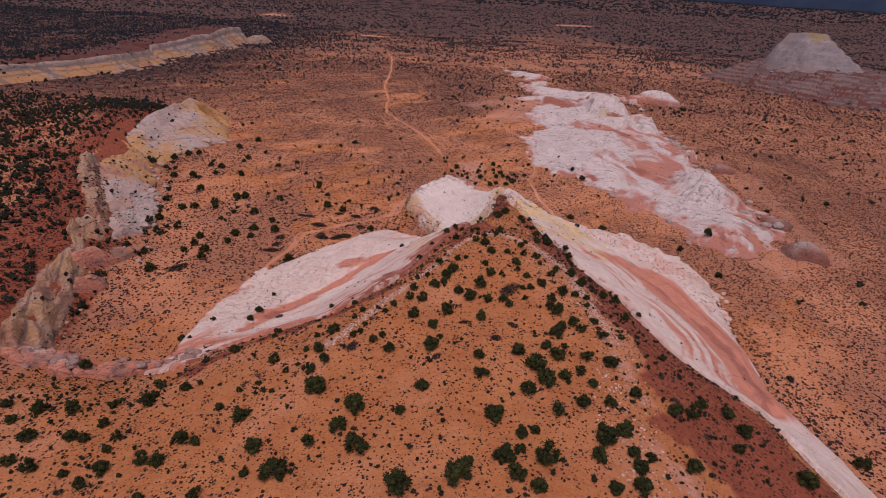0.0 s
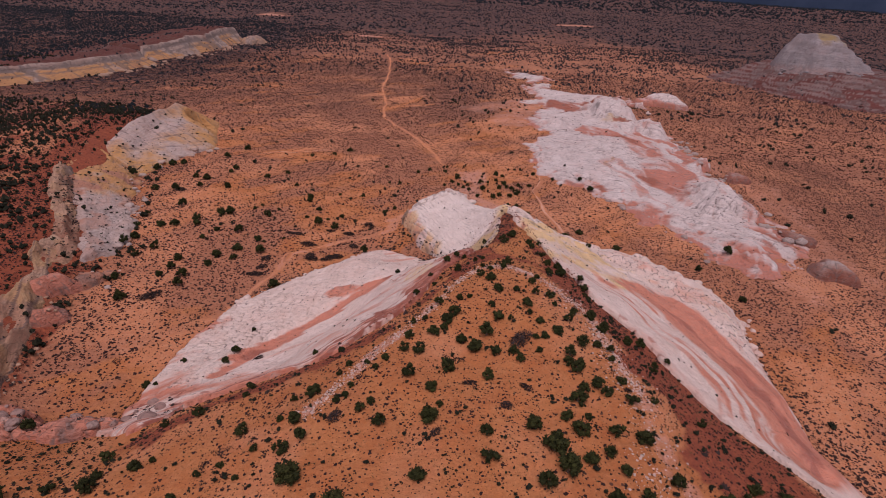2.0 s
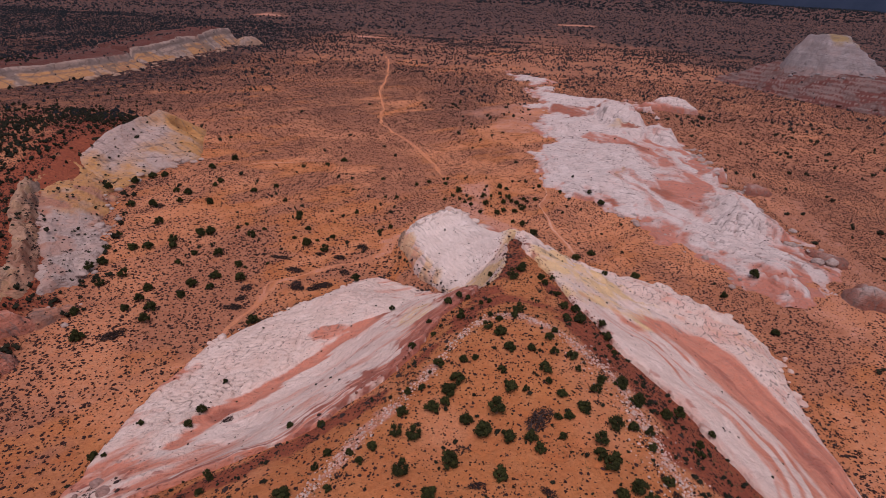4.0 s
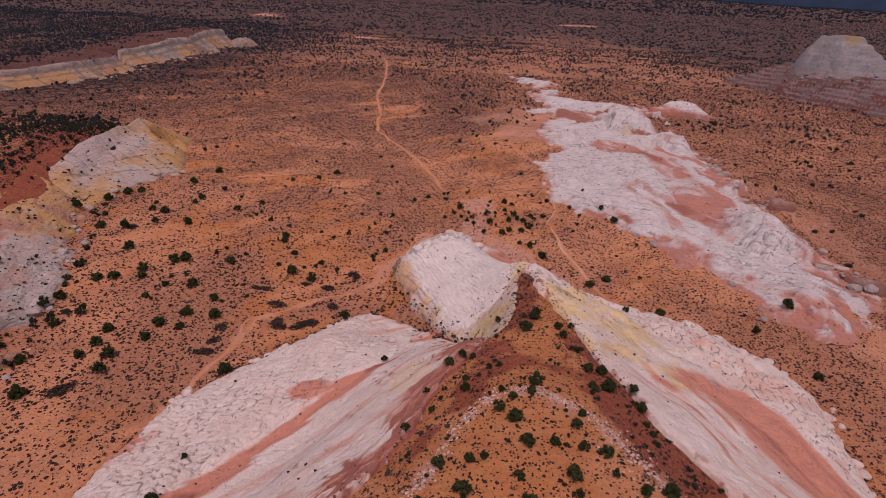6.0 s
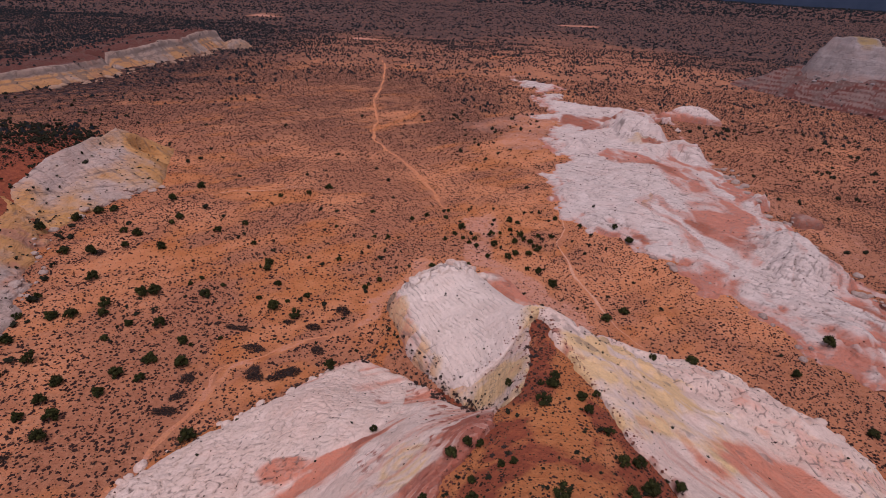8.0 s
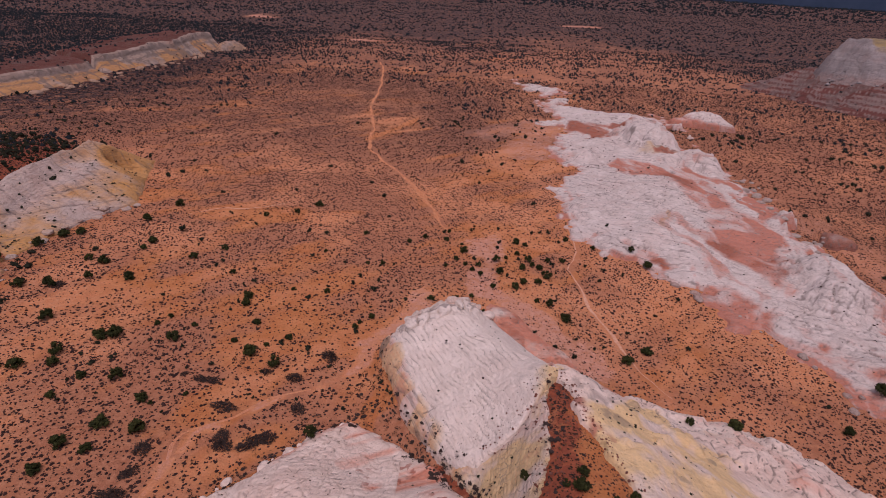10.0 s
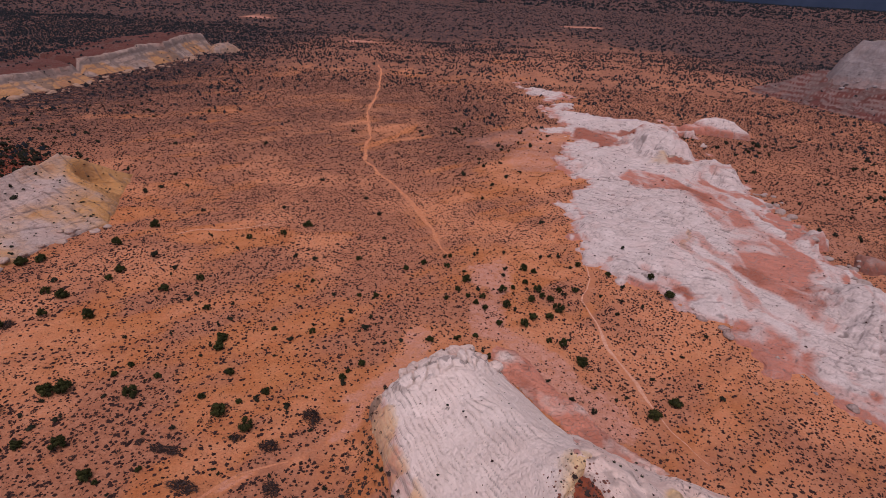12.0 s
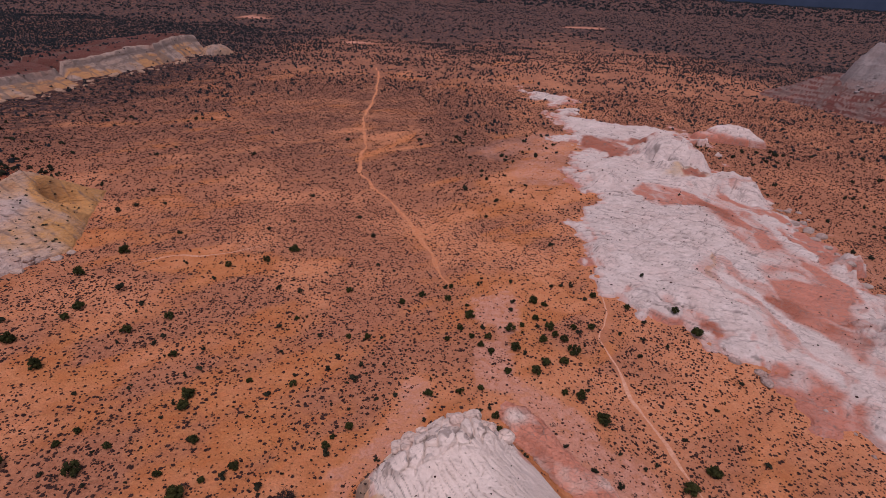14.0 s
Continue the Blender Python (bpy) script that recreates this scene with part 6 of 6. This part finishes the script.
PLAIN_GROVE_4 = [(-44.3, 210.1, 1.4), (-73.5, 215.8, 1.5), (-72.0, 219.5, 1.6), (-39.8, 213.5, 2.0), (-82.3, 187.7, 2.0), (-55.5, 190.8, 1.3), (-25.8, 178.3, 2.7), (-126.3, 261.5, 4.3), (-130.3, 254.9, 5.1), (-122.7, 264.2, 3.9)]
PLAIN_GROVE_5 = [(-134.1, 241.9, 7.0), (-119.5, 229.5, 3.3), (-111.2, 230.9, 3.8), (-107.9, 278.4, 3.1), (-108.4, 202.9, 2.5), (-95.8, 196.3, 4.3), (-99.7, 195.0, 3.3), (-107.4, 194.0, 2.4), (-103.0, 184.0, 3.2), (-103.9, 178.6, 3.2), (-96.9, 171.6, 3.0), (-93.8, 177.4, 4.4), (-82.9, 171.3, 2.9), (-82.0, 164.9, 2.9), (-77.4, 160.5, 3.2), (-75.5, 155.1, 3.1), (-83.5, 160.3, 2.4), (-94.7, 157.1, 2.9), (-87.4, 146.1, 3.8), (-55.2, 227.9, 2.5)]
PLAIN_GROVE_6 = [(-103.1, 294.0, 4.9), (-58.6, 294.4, 2.6), (-52.5, 302.5, 3.4), (-69.1, 289.5, 2.2), (67.8, 271.4, 3.5), (63.7, 279.2, 2.5), (51.2, 283.0, 2.1)]
PLAIN_GROVE_7 = [(-72.5, 168.8, 2.6), (-49.1, 157.8, 5.2)]
DRY_GROVE_1 = [(13.9, 96.9, 3.7), (4.9, 85.8, 1.6), (13.5, 84.7, 1.8), (10.2, 80.7, 2.2), (29.0, 85.9, 1.2), (0.2, 75.1, 1.2), (-14.2, 78.2, 2.2), (-39.5, 116.6, 1.8)]
DRY_GROVE_2 = [(-58.8, 197.7, 1.9), (-54.6, 196.2, 2.4), (-51.9, 195.9, 2.6), (-109.3, 231.8, 3.7), (-46.2, 187.9, 4.2), (-31.0, 188.7, 3.1), (-43.5, 179.5, 3.5), (-37.2, 178.7, 3.9), (-34.7, 180.1, 3.9), (-34.4, 198.4, 3.8), (-56.8, 175.4, 3.6), (-28.3, 207.1, 4.8)]
DRY_GROVE_3 = [(-41.2, 200.0, 2.7), (-42.6, 177.3, 3.7), (-56.3, 169.9, 2.8), (-56.8, 165.1, 3.5), (-80.2, 148.6, 5.0)]
KINDS = {}


def plant(x, y, wide, label):
    key = (int(rng.integers(0, 7)), label)
    z, _ = surface(np.array([x]), np.array([y]))
    s = wide * 0.5
    m = Matrix.Translation((x, y, float(z[0]) - 0.05)) @ Matrix.Rotation(rng.uniform(0, math.tau), 4, "Z") @ Matrix.Diagonal((s, s, s * rng.uniform(0.75, 1.0), 1))
    if key not in KINDS:
        KINDS[key] = juniper(key[0], label)
        KINDS[key].matrix_basis = m
    else:
        ob = KINDS[key]
        keep = ob.scale.copy()
        ob.scale = (1, 1, 1)
        copy_thing(ob, m)
        ob.scale = keep


DRY_FORMS = brush(4, 300, 40, 0.042)
DRY_MESHES = [mesh_of("dry_shrub", v, f, TWIG, smooth=False) for v, f in DRY_FORMS]


def dry_bush(x, y, wide):
    z, _ = surface(np.array([x]), np.array([y]))
    s = max(wide, 1.4) * 0.55
    ob = new("dry_shrub", DRY_MESHES[int(rng.integers(0, 4))])
    ob.matrix_basis = Matrix.Translation((x, y, float(z[0]) - 0.05)) @ Matrix.Rotation(rng.uniform(0, math.tau), 4, "Z") @ Matrix.Diagonal((s * rng.uniform(0.9, 1.9), s * rng.uniform(0.7, 1.0), s * 0.7, 1))
    tagged(ob, "large leafless purple-brown desert shrub on sand", "shrub", "dry shrubs")


for grove in (HILL_GROVE_1, HILL_GROVE_2, HILL_GROVE_3, HILL_GROVE_4, HILL_GROVE_5, HILL_GROVE_6, HILL_GROVE_7, HILL_GROVE_8, HILL_GROVE_9, HILL_GROVE_10):
    for tx, ty, tw in grove:
        plant(tx, ty, min(max(tw, 1.2), 3.4) * (1.34 if tx > -25 else 1.0), "dark green juniper bush on the sandy hilltop")
for grove in (PLAIN_GROVE_1, PLAIN_GROVE_2, PLAIN_GROVE_3, PLAIN_GROVE_4, PLAIN_GROVE_5, PLAIN_GROVE_6, PLAIN_GROVE_7):
    for tx, ty, tw in grove:
        plant(tx, ty, min(max(tw, 1.2), 3.4) * 1.28, "small dark juniper on the orange plain")
for grove in (DRY_GROVE_1, DRY_GROVE_2, DRY_GROVE_3,):
    for tx, ty, tw in grove:
        dry_bush(tx, ty, tw)


def wood_density(x, y):
    """Junipers beyond the open plain: thin at first, thick on the uplands and far off."""
    n = fbm(x, y, 60, 4, 311)
    d = 0.04 + 0.06 * step(260, 400, y) + 0.3 * step(430, 560, y + 60 * n) + 0.7 * step(560, 900, y + 60 * n) + 0.45 * step(-180, -290, x) * step(230, 330, y) * step(440, 370, y) + 0.9 * step(-275, -335, x) * step(370, 440, y) + 0.04 * step(120, 200, x) * step(150, 350, y)
    d = d * (1 - 0.9 * step(75, 40, np.abs(x + 70)) * step(620, 560, y) * step(330, 380, y))
    foot = to_line(x, y, FOOT)[0]
    d = np.where(is_upland(x, y), np.where(to_line(x, y, UPLAND_RIM)[0] < 9, 0.5, 1.4) + 0.5 * n, d)
    d = np.maximum(d, np.where((x < -85) & (y > 150), 0.85 * step(12, 4, foot), 0))
    d = np.maximum(d, 0.35 * step(28, 10, to_line(x, y, FAR_FACE)[0]))
    d = np.maximum(d, 0.7 * step(1, 0.5, np.hypot((x - 25) / 45, (y - 520) / 28)))
    for cx, cy, rx, ry in BARE:
        d = d * step(0.7, 1.1, np.hypot((x - cx) / rx, (y - cy) / ry))
    d = np.where(is_hill(x, y) | (to_line(x, y, TRACK)[0] < 4), 0, d)
    d = np.where((y < 300) & (x > -85) & (x < 75), np.where((y > 185) & off_ways(x, y, 3), 0.35, 0), d)
    return np.where(wedge(x, y, 15), np.clip(d * (0.6 + 0.9 * fbm(x, y, 25, 3, 313)), 0, 1), 0)


MID, WOOD, FAR_TREES = leafy(8, 3, 6, 1.1, 5), clumps(10, 2, 4, 1.5, 8, 0.4), clumps(6, 2, 3, 1.2, 6, 0.4)
x, y = scatter(17000, -380, 330, 60, 480, wood_density)
x, y, z = place(x, y, np.where((x < -320) & (y > 330), 0.9, 0.06))
strewn("juniper_scrub", "scattered dark junipers on the upland and plain", "trees", SCRUB, MID, x, y, z, (0.75 + 1.4 * rng.uniform(0, 1, len(x)) ** 1.4) * np.where((y < 310) & (x > -90) & (x < 80), 0.6, 1))
x, y, z = place(*scatter(13000, -330, -92, 90, 420, lambda x, y: np.where(is_upland(x, y), 0.55 + 0.6 * fbm(x, y, 20, 3, 315), 0)), 0.1)
strewn("juniper_scrub", "dark junipers thick on the red upland", "trees", SCRUB, leafy(6, 2, 6, 1.0, 16), x, y, z, 0.7 + 1.1 * rng.uniform(0, 1, len(x)) ** 1.5)
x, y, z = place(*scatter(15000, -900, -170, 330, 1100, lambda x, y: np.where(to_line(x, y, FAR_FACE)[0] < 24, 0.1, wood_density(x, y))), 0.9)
strewn("juniper_wood", "dark junipers thick on the high land behind the long cliff", "trees", HAZED_JUNIPER, clumps(6, 2, 4, 1.4, 18, 0.4), x, y, z, rng.uniform(1.1, 2.5, len(x)))
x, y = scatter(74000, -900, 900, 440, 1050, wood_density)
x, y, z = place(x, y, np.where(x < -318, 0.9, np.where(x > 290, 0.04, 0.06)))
strewn("juniper_wood", "open juniper wood on the far plain", "trees", HAZED_JUNIPER, WOOD, x, y, z, rng.uniform(0.9, 2.3, len(x)))
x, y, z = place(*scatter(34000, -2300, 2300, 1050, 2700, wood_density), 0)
strewn("juniper_wood", "dense dark juniper wood far off", "trees", HAZED_JUNIPER, FAR_TREES, x, y, z, rng.uniform(2.2, 5.5, len(x)))
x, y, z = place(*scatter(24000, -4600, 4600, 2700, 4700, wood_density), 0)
strewn("juniper_wood", "dense dark juniper wood near the horizon", "trees", HAZED_JUNIPER, FAR_TREES, x, y, z, rng.uniform(6, 15, len(x)))


# ---- loose stones ----
PEBBLES = [boulder_shape(k, 1) for k in range(5)]
for name, label, mat, lines in (("pale_rubble", "strewn pale sandstone rubble along the hill's rim", WHITE_ROCK, ((RIM_EAST[1:6], 1500, 2.2), ([(-152, 115), (-141, 138), (-146, 165)], 700, 5.0), ([(31, 86), (27, 108), (20, 118), (13, 122.5), (7, 122), (2, 116), (-3, 106), (-10, 96), (-19, 79)], 2200, 0.7))),
                                ("red_rubble", "strewn dark red stones along the crest", GREY_ROCK, (([(9, 146), (4, 137), (-1, 127), (-5, 117), (-13, 108)], 520, 1.2), ([(19, 178), (22, 165), (26, 148), (31, 133)], 500, 1.0), (RED_FIN, 350, 2.0), (DOME_FOOT_SOUTH, 160, 2.0)))):
    xs, ys = zip(*(on_line(*q, rng) for q in lines))
    x, y = np.concatenate(xs), np.concatenate(ys)
    z, _ = surface(x, y)
    ob = strewn(name, label, "stones", mat, PEBBLES, x, y, z, 0.06 + 0.2 * rng.uniform(0, 1, len(x)) ** 4)
    a = ob.data.attributes.new("stain", "FLOAT_COLOR", "POINT")
    tint = (0.3, 0.1, 0, 0) if name == "pale_rubble" else (0, 0, 1, 0.3)
    a.data.foreach_set("color", np.tile(np.array(tint, np.float32), len(ob.data.vertices)))

# ---- the far tablelands ----
def tableland():
    r = np.linspace(0, 1, 161)
    a = np.radians(-62 + 124 * r)
    rows = []
    for dist, h in ((4620, 0), (4680, 0.75), (4730, 1), (4900, 1.0), (4950, 0)):
        top = 190 + 26 * fbm(a * 30, a * 0, 5, 4, 401) + 14 * step(0.0, 0.1, fbm(a * 30, a * 0 + 5, 9, 2, 405))
        rows.append(np.stack([dist * np.sin(a), dist * np.cos(a), 30 + h * (top - 30)], 1))
    v = np.concatenate(rows)
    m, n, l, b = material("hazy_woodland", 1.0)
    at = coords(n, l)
    # the blue of distance haze is put into the base colour
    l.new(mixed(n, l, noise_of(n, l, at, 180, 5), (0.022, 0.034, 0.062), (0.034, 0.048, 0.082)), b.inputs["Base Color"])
    tagged(new("backdrop", mesh_of("backdrop", v, grid_faces(5, 161), m)), "wooded tableland on the horizon, painted haze blue", "distance", kind="structure")


tableland()
